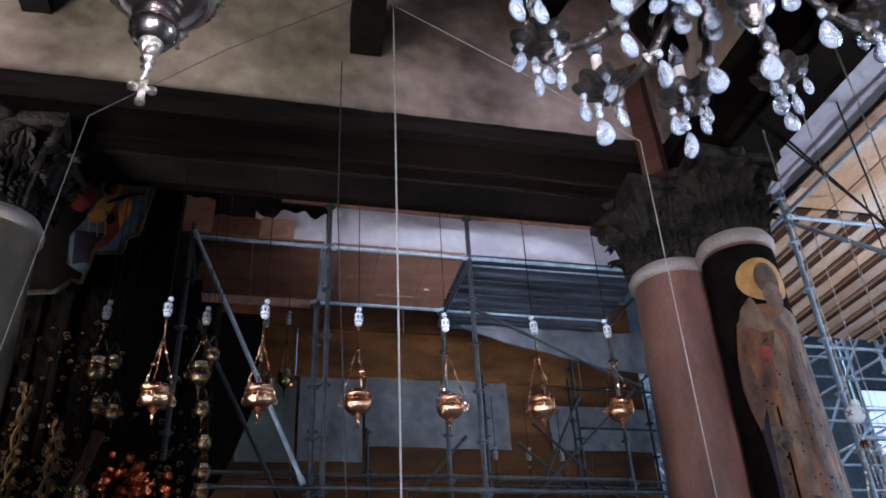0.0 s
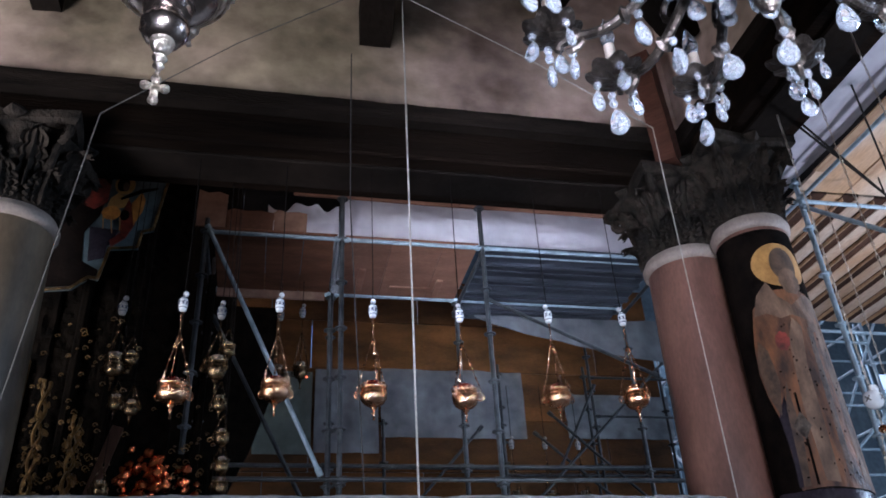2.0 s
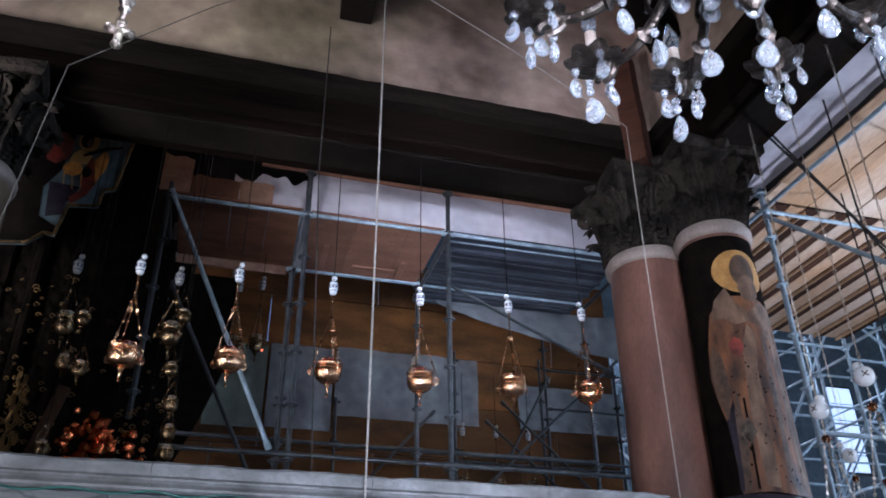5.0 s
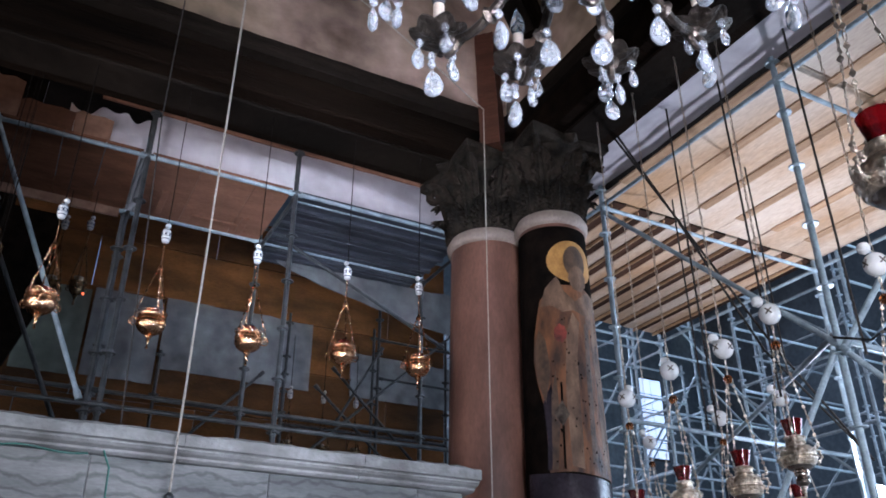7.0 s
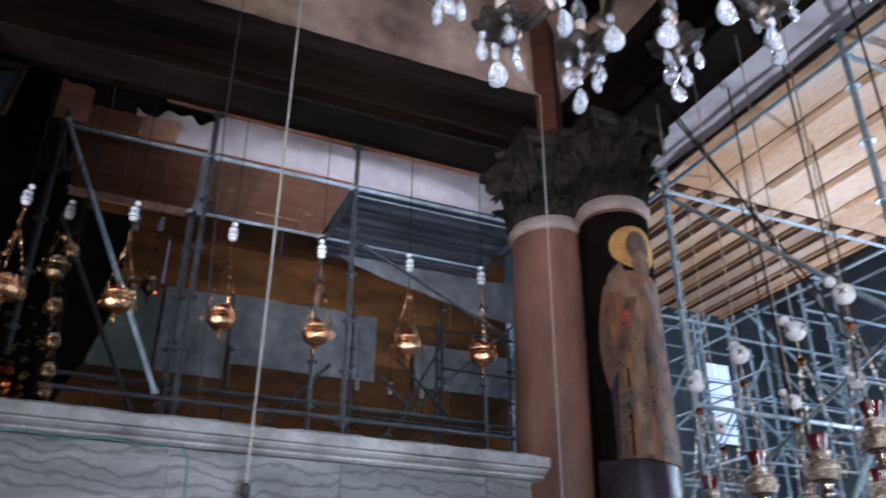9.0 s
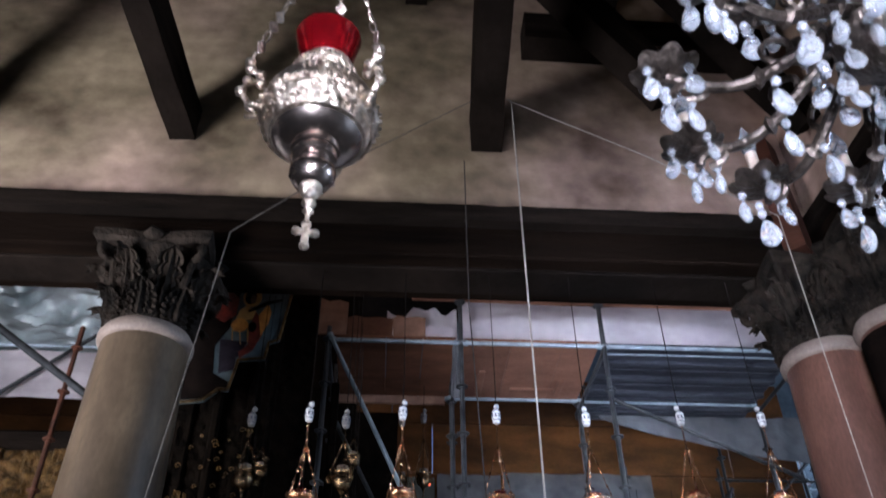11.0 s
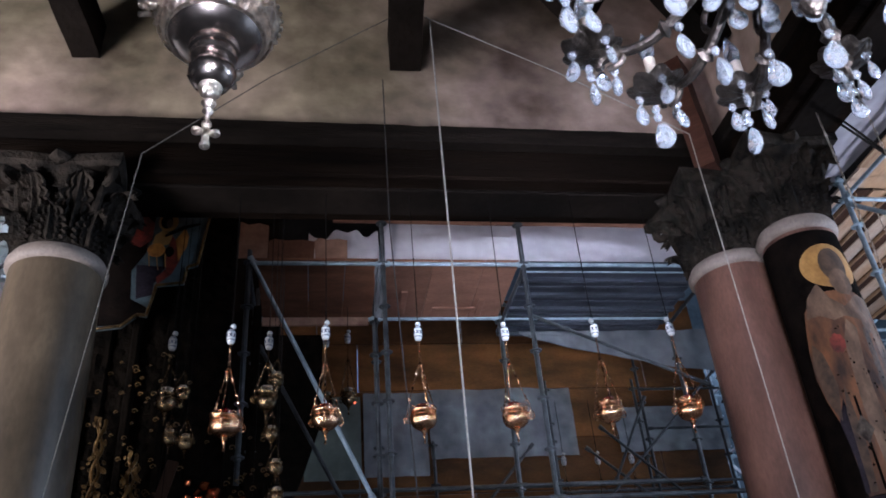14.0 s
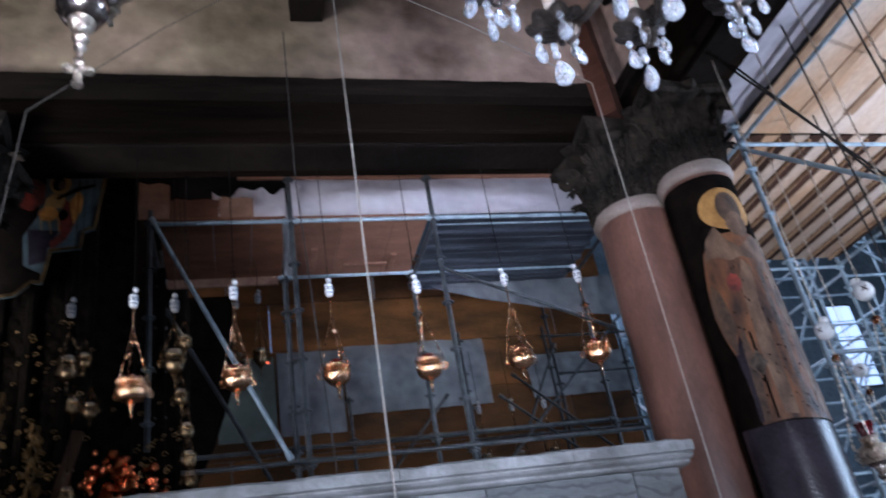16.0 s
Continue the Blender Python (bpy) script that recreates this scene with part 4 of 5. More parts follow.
# ---- hanging lamps ----
def chain(a, b, plates=True, r=0.003, w=0.011, step=0.032, sag=0.0):
    """Links from a to b: wire loops with flat pierced lozenges between them."""
    a, b = Vector(a), Vector(b)
    d = b - a
    n = max(2, int(d.length / step))
    q = d.to_track_quat("Z", "Y").to_matrix().to_4x4()
    gg = Geo()
    for i in range(n):
        p = a.lerp(b, (i + 0.5) / n) - Vector((0, 0, sag * math.sin(math.pi * (i + 0.5) / n)))
        m = Matrix.Translation(p) @ q @ pose(0, 0, 0, 0, 0, 90 * (i % 2) if not plates else random.uniform(0, 180))
        h = d.length / n / 2
        if plates and i % 3 != 2:
            o = [(0, -h), (w * 0.55, -h * 0.55), (w, 0), (w * 0.55, h * 0.55), (0, h), (-w * 0.55, h * 0.55), (-w, 0), (-w * 0.55, -h * 0.55)]
            gg.prism(o, 0.003, m)
        else:
            gg.tube([(w * 0.5 * math.sin(k * math.pi / 5), 0, h * 1.15 * math.cos(k * math.pi / 5)) for k in range(11)], r * 0.7, 5, None, m)
    return gg


def scroll(rad, z, size, r):
    """A scrolled handle standing out from the bowl along x."""
    pts = [(rad - 0.01, 0, z - size * 1.1), (rad + size * 0.5, 0, z - size * 1.35), (rad + size * 0.95, 0, z - size * 0.7), (rad + size * 0.75, 0, z), (rad + size * 0.25, 0, z + size * 0.1),
           (rad + size * 0.3, 0, z + size * 0.55), (rad + size * 0.75, 0, z + size * 0.75), (rad + size * 0.8, 0, z + size * 1.1)]
    gg = Geo().tube(pts, r, 7, r * 0.8)
    for p in pts[1:]:
        gg.lathe([(0.1 * r, -r * 1.7), (r * 1.5, -r * 0.6), (r * 1.6, r * 0.6), (0.1 * r, r * 1.7)], 7, Matrix.Translation(p))
    gg.tube([(rad + size * 0.5, 0, z - size * 1.35), (rad + size * 0.3, 0, z - size * 1.8), (rad + size * 0.62, 0, z - size * 1.95)], r * 0.8, 6)
    return gg


def silver_lamp(m, top, label, egg=EGG, chains_to=0.82, group="silver lamps", cup=REDGLASS):
    """The base is the small cross at the lamp's foot; top: how far the chain goes up."""
    t = thing("sanctuary_lamp", label, "hanging lamp", m, group)
    cr = Geo()
    for a, s in (((0, 0, 0.0), (0.015, 0.007, 0.046)), ((0, 0, 0.008), (0.038, 0.007, 0.015))):
        cr.box(a, s, b=0.002)
    for x, z in ((0.018, 0.008), (-0.018, 0.008), (0, 0.028), (0, -0.026)):
        cr.lathe([(0.002, -0.009), (0.01, -0.004), (0.01, 0.004), (0.002, 0.009)], 8, Matrix.Translation((x, 0, z)))
    part("cross", cr, SILVER, t, m=Matrix.Diagonal((0.75, 0.75, 0.75, 1)) @ pose(0, 0, 0.012, 0, 0, -78))
    part("finial", Geo().lathe([(0.003, 0.03), (0.004, 0.05), (0.009, 0.056), (0.005, 0.064), (0.012, 0.072), (0.008, 0.082), (0.016, 0.094), (0.019, 0.105), (0.01, 0.11)], 16), SILVER, t)
    part("knob", Geo().lathe([(0.014, 0.104), (0.028, 0.112), (0.037, 0.128), (0.037, 0.142), (0.029, 0.156), (0.026, 0.158), (0.036, 0.163), (0.038, 0.172), (0.03, 0.176)], 28, None, 0.02, 12), SMOOTHSILVER, t)
    part("dish", Geo().lathe([(0.03, 0.174), (0.04, 0.179), (0.041, 0.187), (0.036, 0.19), (0.052, 0.194), (0.066, 0.202), (0.075, 0.214), (0.078, 0.214)], 40), SMOOTHSILVER, t, "dark polished dish")
    body = [(0.074, 0.213), (0.081, 0.215), (0.083, 0.22), (0.089, 0.231), (0.0955, 0.242), (0.0985, 0.249), (0.098, 0.254), (0.1015, 0.258), (0.1015, 0.264), (0.097, 0.267), (0.0975, 0.278), (0.0935, 0.294), (0.085, 0.31), (0.073, 0.32),
            (0.058, 0.326), (0.051, 0.329), (0.05, 0.336), (0.055, 0.342), (0.053, 0.349), (0.05, 0.353), (0.052, 0.362), (0.055, 0.367), (0.055, 0.374), (0.05, 0.378), (0.042, 0.381)]
    part("bowl", Geo().lathe(body, 48), SILVER, t)
    tri, bead_ring = Geo(), Geo()
    for i in range(28):
        tri.prism([(-0.0085, 0), (0.0085, 0), (0, 0.02)], 0.004, pose(0, 0, 0, 0, 0, 360 / 28 * i) @ pose(0, -0.093, 0.229, -38, 0, 0))
    part("toothed_band", tri, SILVER, t)["kind"] = "stuff"
    for i in range(3):
        med = Geo()
        for r0 in (0.03, 0.023, 0.015):
            med.tube([(r0 * 1.25 * math.cos(k * math.pi / 10), 0, r0 * math.sin(k * math.pi / 10)) for k in range(21)], 0.0022, 5)
        med.lathe([(0.002, -0.006), (0.012, -0.003), (0.009, 0.003), (0.002, 0.006)], 10, pose(0, 0, 0, 90))
        part("medallion", med, SILVER, t, m=pose(0, 0, 0, 0, 0, -80 + 120 * i) @ pose(0, -0.0935, 0.29, 24))
    for k in range(40):
        gad = pose(0, 0, 0, 0, 0, 9 * k)
        bead_ring.lathe([(0.001, -0.0045), (0.0045, -0.002), (0.0045, 0.002), (0.001, 0.0045)], 6, gad @ Matrix.Translation((0.1025, 0, 0.261)))
        bead_ring.lathe([(0.001, -0.004), (0.004, -0.002), (0.004, 0.002), (0.001, 0.004)], 6, gad @ Matrix.Translation((0.0555, 0, 0.3705)))
    part("beaded_rims", bead_ring, SILVER, t)["kind"] = "stuff"
    hm = scroll(0.094, 0.298, 0.042, 0.0062).mesh("handle", SILVER)
    for i in range(3):
        a = -10 + 120 * i
        h = part("handle", hm, SILVER, t, m=pose(0, 0, 0, 0, 0, a))
        end = turn_z((0.1276, 0, 0.344), radians(a))
        part("chain", chain(end, turn_z((0.018, 0, chains_to), radians(a))), SILVER, t)
    cupg = Geo().lathe([(0.04, 0.378), (0.043, 0.4), (0.053, 0.44), (0.06, 0.472), (0.0575, 0.472), (0.05, 0.44), (0.04, 0.402), (0.028, 0.392)], 32)
    part("glass_cup", cupg, cup, t, "glass cup for the flame")
    part("bead", Geo().lathe([(0.004, -0.028), (0.02, -0.024), (0.031, -0.006), (0.031, 0.006), (0.02, 0.024), (0.004, 0.028)], 24, Matrix.Translation((0, 0, chains_to))), AMBER, t, "amber glass bead")
    zc = chains_to + 0.125 + 0.077
    k_ = 0.8 if egg is PORCELAIN else 1.0
    eg = part("egg", Geo().lathe([(0.004 + k_ * 0.0745 * math.sin(math.pi * k / 20) ** 0.98, zc - k_ * 0.08 * math.cos(math.pi * k / 20)) for k in range(21)], 40), egg, t, "pale egg with dark marks")
    bd = Geo()
    if egg is PORCELAIN:
        for k in range(4):
            m_ = Matrix.Translation((0, 0, zc)) @ pose(0, 0, 0, 0, 0, 90 * k + 20)
            part("painted_mark", Geo().box((0, -0.0625, 0), (0.05, 0.004, 0.009), pose(0, 0, 0, 0, 45, 0), 0.001).box((0, -0.0625, 0), (0.05, 0.004, 0.009), pose(0, 0, 0, 0, -45, 0), 0.001), BAND, eg, m=m_)
        part("bead", Geo().lathe([(0.004, -0.036), (0.03, -0.02), (0.036, 0), (0.028, 0.024), (0.004, 0.036)], 16, Matrix.Translation((0.05, 0.03, zc + 0.085))), egg, t, "small white ball")
    for k in range(3 if egg is EGG else 0):
        ang = 2 * math.pi * k / 3 + 0.4
        bd.tube([(0.0785 * math.sin(s) * math.cos(ang), 0.0785 * math.sin(s) * math.sin(ang), zc - 0.0815 * math.cos(s)) for s in [0.1 + 0.12 * i for i in range(13)]], 0.0018, 5)
    if egg is EGG:
        bd.tube([(0.0775 * math.cos(k * 0.3142), 0.0775 * math.sin(k * 0.3142), zc - 0.012) for k in range(21)], 0.002, 5)
        part("egg_band", bd, BAND, eg, "dark tarnished band")
    part("chain", chain((0, 0, chains_to + 0.02), (0, 0, zc - 0.075), False, 0.004, 0.012), SILVER, t)
    part("chain", chain((0, 0, zc + 0.075), (0, 0, top), False, 0.004, 0.014, 0.05), SILVER, t)
    return t


silver_lamp(pose(-0.176, 1.032, 2.456, 0, 0, 90), 7.42, "large chased silver lamp with a red glass cup")
silver_lamp(pose(-1.01, 1.08, 2.335, 0, 0, 40), 7.58, "large chased silver lamp on long chains", EGG, 1.15)
LONG = bpy.data.objects["sanctuary_lamp.001"]
part("bell", Geo().lathe([(0.03, 1.02), (0.033, 1.03), (0.03, 1.06), (0.02, 1.075), (0.006, 1.08)], 20, Matrix.Translation((-0.02, -0.03, 0))), PORCELAIN, LONG, "small white porcelain bell")
silver_lamp(pose(2.045, 1.17, 2.56, 0, 0, 62), 7.33, "large chased silver lamp with a red glass cup", EGG, 1.06)
for i, (y, z) in enumerate(((4.53, 2.28), (4.07, 2.35), (3.575, 2.345), (3.175, 2.435), (2.45, 2.45))):
    t = silver_lamp(pose(3.95, y, z, 0, 0, 35 * i), 5.9 - z, "silver lamp with a red cup under the side beam", PORCELAIN, 0.92, "lamps under the side beam") if i == 0 else \
        copy_thing(SIDE, pose(3.95, y, z, 0, 0, 35 * i))
    if i == 0:
        SIDE = t
for y, z in ((4.25, 2.42), (3.3, 2.4), (2.62, 2.38)):
    copy_thing(SIDE, pose(5.0 + 0.3 * y / 4, y + 1.6, z, 0, 0, 30 * y))


def loop_handle(rad, size, r):
    """An openwork handle beside the bowl: a ring with a smaller ring and curls round it."""
    gg = Geo()
    c = rad + size * 0.75
    gg.tube([(c + size * 0.75 * math.cos(k * math.pi / 8), 0, size * 0.9 * math.sin(k * math.pi / 8)) for k in range(17)], r, 6)
    gg.tube([(c + size * 0.32 * math.cos(k * math.pi / 5), 0, size * 0.1 + size * 0.36 * math.sin(k * math.pi / 5)) for k in range(11)], r * 0.8, 5)
    gg.tube([(c, 0, size * 0.9), (c - size * 0.1, 0, size * 1.3), (c + size * 0.15, 0, size * 1.6)], r * 0.9, 6)
    return gg


def gold_lamp(m, label, wide=1.15, group="lamps under the beam", rise=2.06, GOLD=GOLD, top=0.43, bead=0.70):
    """The base is the middle of the bowl; bead: how high the porcelain bead hangs, 0 for none."""
    t = thing("sanctuary_lamp", label, "hanging lamp", m, group)
    w = wide
    part("bowl", Geo().lathe([(0.012, -0.088), (0.02, -0.085), (0.026, -0.079), (0.05 * w, -0.071), (0.072 * w, -0.052), (0.084 * w, -0.024), (0.087 * w, 0.0), (0.083 * w, 0.014), (0.088 * w, 0.018), (0.088 * w, 0.026), (0.078 * w, 0.03),
                              (0.074 * w, 0.042), (0.082 * w, 0.05), (0.084 * w, 0.058), (0.07 * w, 0.06), (0.045, 0.05)], 32), GOLD, t)
    rim = Geo()
    for k in range(14):
        q = pose(0, 0, 0, 0, 0, 360 / 14 * k) @ Matrix.Translation((0.084 * w, 0, 0.062))
        rim.tube([(0.004 * math.sin(j * math.pi / 6), 0.0155 * w * math.cos(j * math.pi / 6), 0.016 * math.sin(j * math.pi / 6)) for j in range(7)], 0.0028, 5, None, q)
        rim.lathe([(0.0005, -0.004), (0.004, 0), (0.0005, 0.004)], 6, q @ Matrix.Translation((0.003, 0, 0.018)))
    part("pierced_rim", rim, GOLD, t)["kind"] = "stuff"
    part("finial", Geo().lathe([(0.002, -0.19), (0.011, -0.182), (0.006, -0.168), (0.005, -0.14), (0.013, -0.126), (0.008, -0.115), (0.02, -0.102), (0.026, -0.093), (0.014, -0.086)], 14), GOLD, t)
    part("glass_cup", Geo().lathe([(0.035, 0.045), (0.037, 0.07), (0.046, 0.108), (0.043, 0.108), (0.034, 0.075), (0.02, 0.06)], 20), REDGLASS if wide > 1.05 else BRONZE, t, "small glass cup")
    hm = loop_handle(0.08 * w, 0.034, 0.0048).mesh("handle", GOLD)
    for i in range(3):
        a = radians(25 + 120 * i)
        part("handle", hm, GOLD, t, m=pose(0, 0, 0, 0, 0, 25 + 120 * i))
        part("chain", chain(turn_z((0.08 * w + 0.03, 0, 0.052), a), turn_z((0.012, 0, top), a), True, 0.0035, 0.010, 0.03), GOLD, t)
    part("collar", Geo().lathe([(0.005, top - 0.01), (0.02, top), (0.014, top + 0.012), (0.005, top + 0.03)], 12), GOLD, t)
    # narrow lamps hang in shade and get the dimmed porcelain
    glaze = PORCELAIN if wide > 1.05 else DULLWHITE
    if bead:
        lift = Matrix.Translation((0, 0, bead - 0.7))
        orn = part("ornament", Geo().lathe([(0.012, 0.64), (0.024, 0.648), (0.032, 0.675), (0.034, 0.705), (0.03, 0.738), (0.02, 0.755), (0.01, 0.76)], 20, lift), glaze, t, "patterned white porcelain bead")
        ink = Geo()
        for k in range(7):
            q = lift @ pose(0, 0, 0, 0, 0, 360 / 7 * k)
            ink.box((0, 0, 0), (0.006, 0.004, 0.032), q @ pose(0, -0.0335, 0.702, 4, 32, 0))
            ink.box((0, 0, 0), (0.006, 0.004, 0.032), q @ pose(0, -0.0335, 0.702, 4, -32, 0))
        for z, r in ((0.668, 0.031), (0.742, 0.0295)):
            ink.lathe([(r, z - 0.003), (r + 0.001, z), (r - 0.0005, z + 0.003)], 20, lift)
        part("glaze_pattern", ink, INK, orn, "dark blue glazed pattern")
        part("bead", Geo().lathe([(0.003, -0.022), (0.017, -0.014), (0.022, 0), (0.016, 0.014), (0.003, 0.022)], 12, lift @ Matrix.Translation((0.012, 0.006, 0.79))), glaze, t, "small white bead")
        part("chain", chain((0, 0, top + 0.02), (0, 0, bead - 0.06), False, 0.004, 0.011, 0.034), GOLD, t)
    part("cord", Geo().tube([(0, 0, bead + 0.05 if bead else top), (0.004, 0, (bead or top) + 0.3), (0, 0, rise)], 0.0038, 6), BLACKCORD, t, "dark hanging cord")
    return t


one = gold_lamp(pose(0.06, 5.75, 3.83), "polished copper gold lamp hanging from the beam")
for i, (x, z) in enumerate(((0.775, 3.815), (1.47, 3.81), (2.215, 3.835), (2.865, 3.84))):
    copy_thing(one, pose(x, 5.75, z, 0, 0, 37 * (i + 1)))
gold_lamp(pose(-0.645, 5.75, 3.80), "wide copper gold lamp with long chains", 1.25)
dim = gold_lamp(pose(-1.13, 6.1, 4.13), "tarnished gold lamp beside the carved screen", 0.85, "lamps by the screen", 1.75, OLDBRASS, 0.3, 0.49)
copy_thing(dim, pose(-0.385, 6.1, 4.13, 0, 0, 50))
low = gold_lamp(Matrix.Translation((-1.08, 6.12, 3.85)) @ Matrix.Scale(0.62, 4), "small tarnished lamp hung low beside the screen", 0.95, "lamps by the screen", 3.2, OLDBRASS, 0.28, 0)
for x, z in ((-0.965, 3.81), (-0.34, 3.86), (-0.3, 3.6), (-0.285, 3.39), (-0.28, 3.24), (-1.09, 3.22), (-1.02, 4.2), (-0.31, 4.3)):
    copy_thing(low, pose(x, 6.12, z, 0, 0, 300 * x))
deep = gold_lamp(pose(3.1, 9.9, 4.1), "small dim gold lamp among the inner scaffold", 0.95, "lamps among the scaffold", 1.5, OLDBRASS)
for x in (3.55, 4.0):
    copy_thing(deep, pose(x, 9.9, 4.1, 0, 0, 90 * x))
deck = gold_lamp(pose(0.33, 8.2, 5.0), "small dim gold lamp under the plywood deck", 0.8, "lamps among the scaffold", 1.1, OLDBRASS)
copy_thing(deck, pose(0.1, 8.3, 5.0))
for x, y, z in ((0.42, 8.7, 5.15),):
    tagged(part("vigil_light", Geo().lathe([(0.002, -0.01), (0.008, -0.007), (0.009, 0.003), (0.005, 0.01)], 12, Matrix.Translation((x, y, z))), EMBER), "tiny lit red vigil light", "light")

# ---- chandelier ----
ch = thing("chandelier", "crystal chandelier with scrolled bronze arms and unlit bulbs", "chandelier", pose(0.77, 0.86, 0))
stem = [(0.004, 2.6), (0.016, 2.612), (0.022, 2.63), (0.012, 2.65), (0.03, 2.67), (0.036, 2.69), (0.028, 2.72), (0.045, 2.735), (0.095, 2.775), (0.1, 2.79), (0.05, 2.815), (0.03, 2.83), (0.042, 2.86), (0.072, 2.89), (0.075, 2.91),
        (0.04, 2.94), (0.025, 2.98), (0.03, 3.05), (0.06, 3.1), (0.065, 3.13), (0.03, 3.16), (0.02, 3.22), (0.04, 3.26), (0.045, 3.28), (0.02, 3.31), (0.01, 3.36)]
part("stem", Geo().lathe(stem, 32, None, 0.04, 14), BRONZE, ch)
part("chain", chain((0, 0, 3.35), (0, 0, 9.9), False, 0.005, 0.016, 0.06), SMOOTHSILVER, ch)
part("flex", Geo().tube([(0.02 + 0.012 * math.sin(k * 1.3), 0.01 * math.cos(k * 1.1), 3.3 + 0.08 * k) for k in range(82)], 0.004, 6), CORD, ch, "white flex wound through the chain")


def drop_geo(h, w, facets=9):
    prof = [(0.003, 0), (w * 0.45, -h * 0.13), (w * 0.78, -h * 0.32), (w, -h * 0.58), (w * 0.9, -h * 0.78), (w * 0.55, -h * 0.93), (0.002, -h)]
    gg = Geo().lathe(prof[::-1], facets, Matrix.Diagonal((1, 0.6, 1, 1)))
    gg.smooth = [False] * len(gg.f)
    return gg


BIG, MID, SMALL = (drop_geo(h, w).mesh("drop", CRYSTAL) for h, w in ((0.061, 0.0215), (0.05, 0.017), (0.046, 0.01)))
BEAD = Geo().lathe([(0.002, -0.011), (0.007, -0.006), (0.009, 0), (0.007, 0.006), (0.002, 0.011)], 8).mesh("bead", CRYSTAL)
cupm = Geo().grid(48, 4, lambda u, v: ((lambda a, r: (r * math.cos(a), r * math.sin(a), 0.014 * v * v + 0.004 * math.cos(7 * a) * v))(2 * math.pi * u, 0.006 + v * (0.043 + 0.012 * abs(math.cos(3.5 * 2 * math.pi * u))))
              , (0, 0, 1)), 0.003).mesh("bobeche", BRONZE)
candm = Geo().lathe([(0.012, 0.0), (0.0115, 0.002), (0.0115, 0.052), (0.008, 0.054)], 16).mesh("candle", CANDLE)
holdm = Geo().lathe([(0.006, -0.02), (0.016, -0.012), (0.018, 0.0), (0.015, 0.012), (0.017, 0.016), (0.012, 0.02)], 16, None, 0.05, 8).mesh("holder", BRONZE)
bulbm = Geo().lathe([(0.009, 0.052), (0.014, 0.062), (0.0165, 0.077), (0.014, 0.094), (0.008, 0.11), (0.003, 0.124), (0.001, 0.13)], 18).mesh("bulb", CRYSTAL)


def hang(parent, x, y, z, mesh, gap=0.022):
    part("bead", BEAD, CRYSTAL, parent, m=pose(x, y, z - 0.013))
    part("drop", mesh, CRYSTAL, parent, m=pose(x, y, z - gap - 0.004, random.uniform(-8, 8), random.uniform(-8, 8), random.uniform(0, 180)))


def tier(n, R, hub_z, tip_z, dip, phase, thick, lit=True):
    pts = []
    for k in range(15):
        u = k / 14
        r = 0.04 + (R - 0.04) * u
        z = hub_z + (tip_z - hub_z) * u - dip * math.sin(math.pi * u) * (1.25 - 0.5 * u) + dip * 0.45 * math.sin(2 * math.pi * u)
        pts.append((r, 0, z))
    arm_m = Geo().tube(pts, thick, 8, thick * 0.8)
    curl = [(R - 0.03 + 0.026 * math.cos(s), 0, tip_z - 0.045 + 0.026 * math.sin(s) * (1 - s / 9)) for s in [0.5 * i for i in range(11)]]
    arm_m.tube(curl, thick * 0.6, 6)
    k2 = pts[6]
    arm_m.tube([(k2[0] + 0.03 * math.cos(s) * (1 - s / 8), 0, k2[2] + 0.035 + 0.03 * math.sin(s) * (1 - s / 8)) for s in [-1.5 + 0.5 * i for i in range(11)]], thick * 0.55, 6)
    for q in (3, 8, 12):
        arm_m.lathe([(thick, -0.008), (thick * 1.7, 0), (thick, 0.008)], 8, Matrix.Translation(pts[q]) @ pose(0, 0, 0, 0, 90, 0))
    me = arm_m.mesh("arm", BRONZE)
    for i in range(n):
        arm = part("arm", me, BRONZE, ch, m=pose(0, 0, 0, 0, 0, phase + 360 / n * i))
        part("bobeche", cupm, BRONZE, arm, m=pose(R, 0, tip_z + 0.004))
        if lit and i not in (5, 6, 7):
            part("holder", holdm, BRONZE, arm, m=pose(R, 0, tip_z + 0.022))
            part("candle", candm, CANDLE, arm, m=pose(R, 0, tip_z + 0.04))
            part("bulb", bulbm, CRYSTAL, arm, m=pose(R, 0, tip_z + 0.04))
        for k in range(3):
            a = 2 * math.pi * (k + 0.3) / 3
            hang(arm, R + 0.04 * math.cos(a), 0.04 * math.sin(a), tip_z + 0.012, random.choice((MID, SMALL, MID)), 0.024)
        part("bead", BEAD, CRYSTAL, arm, m=pose(R + 0.01, 0.01, tip_z - 0.042))
        hang(arm, R + 0.01, 0.01, tip_z - 0.05, random.choice((BIG, MID)), 0.026)
        hang(arm, R - 0.03, -0.01, tip_z - 0.045, MID, 0.022)
        hang(arm, pts[7][0], 0, pts[7][2] - 0.012, BIG, 0.028)
        hang(arm, pts[4][0], 0.008, pts[4][2] - 0.012, MID)


tier(12, 0.373, 2.84, 2.775, 0.055, 14.5, 0.0115)
tier(6, 0.2, 2.98, 3.0, 0.04, 23, 0.0075, False)
tier(5, 0.13, 3.22, 3.24, 0.02, 12, 0.006, False)
for i in range(12):
    a = 2 * math.pi * i / 12
    hang(ch, 0.095 * math.cos(a), 0.095 * math.sin(a), 2.775, MID)
    hang(ch, 0.07 * math.cos(a + 0.2), 0.07 * math.sin(a + 0.2), 2.885, SMALL)

# ---- carved screen and icon behind the opening ----
scr = thing("carved_screen", "black carved wooden screen with tarnished gilding", "screen", pose(0, 0, 0))


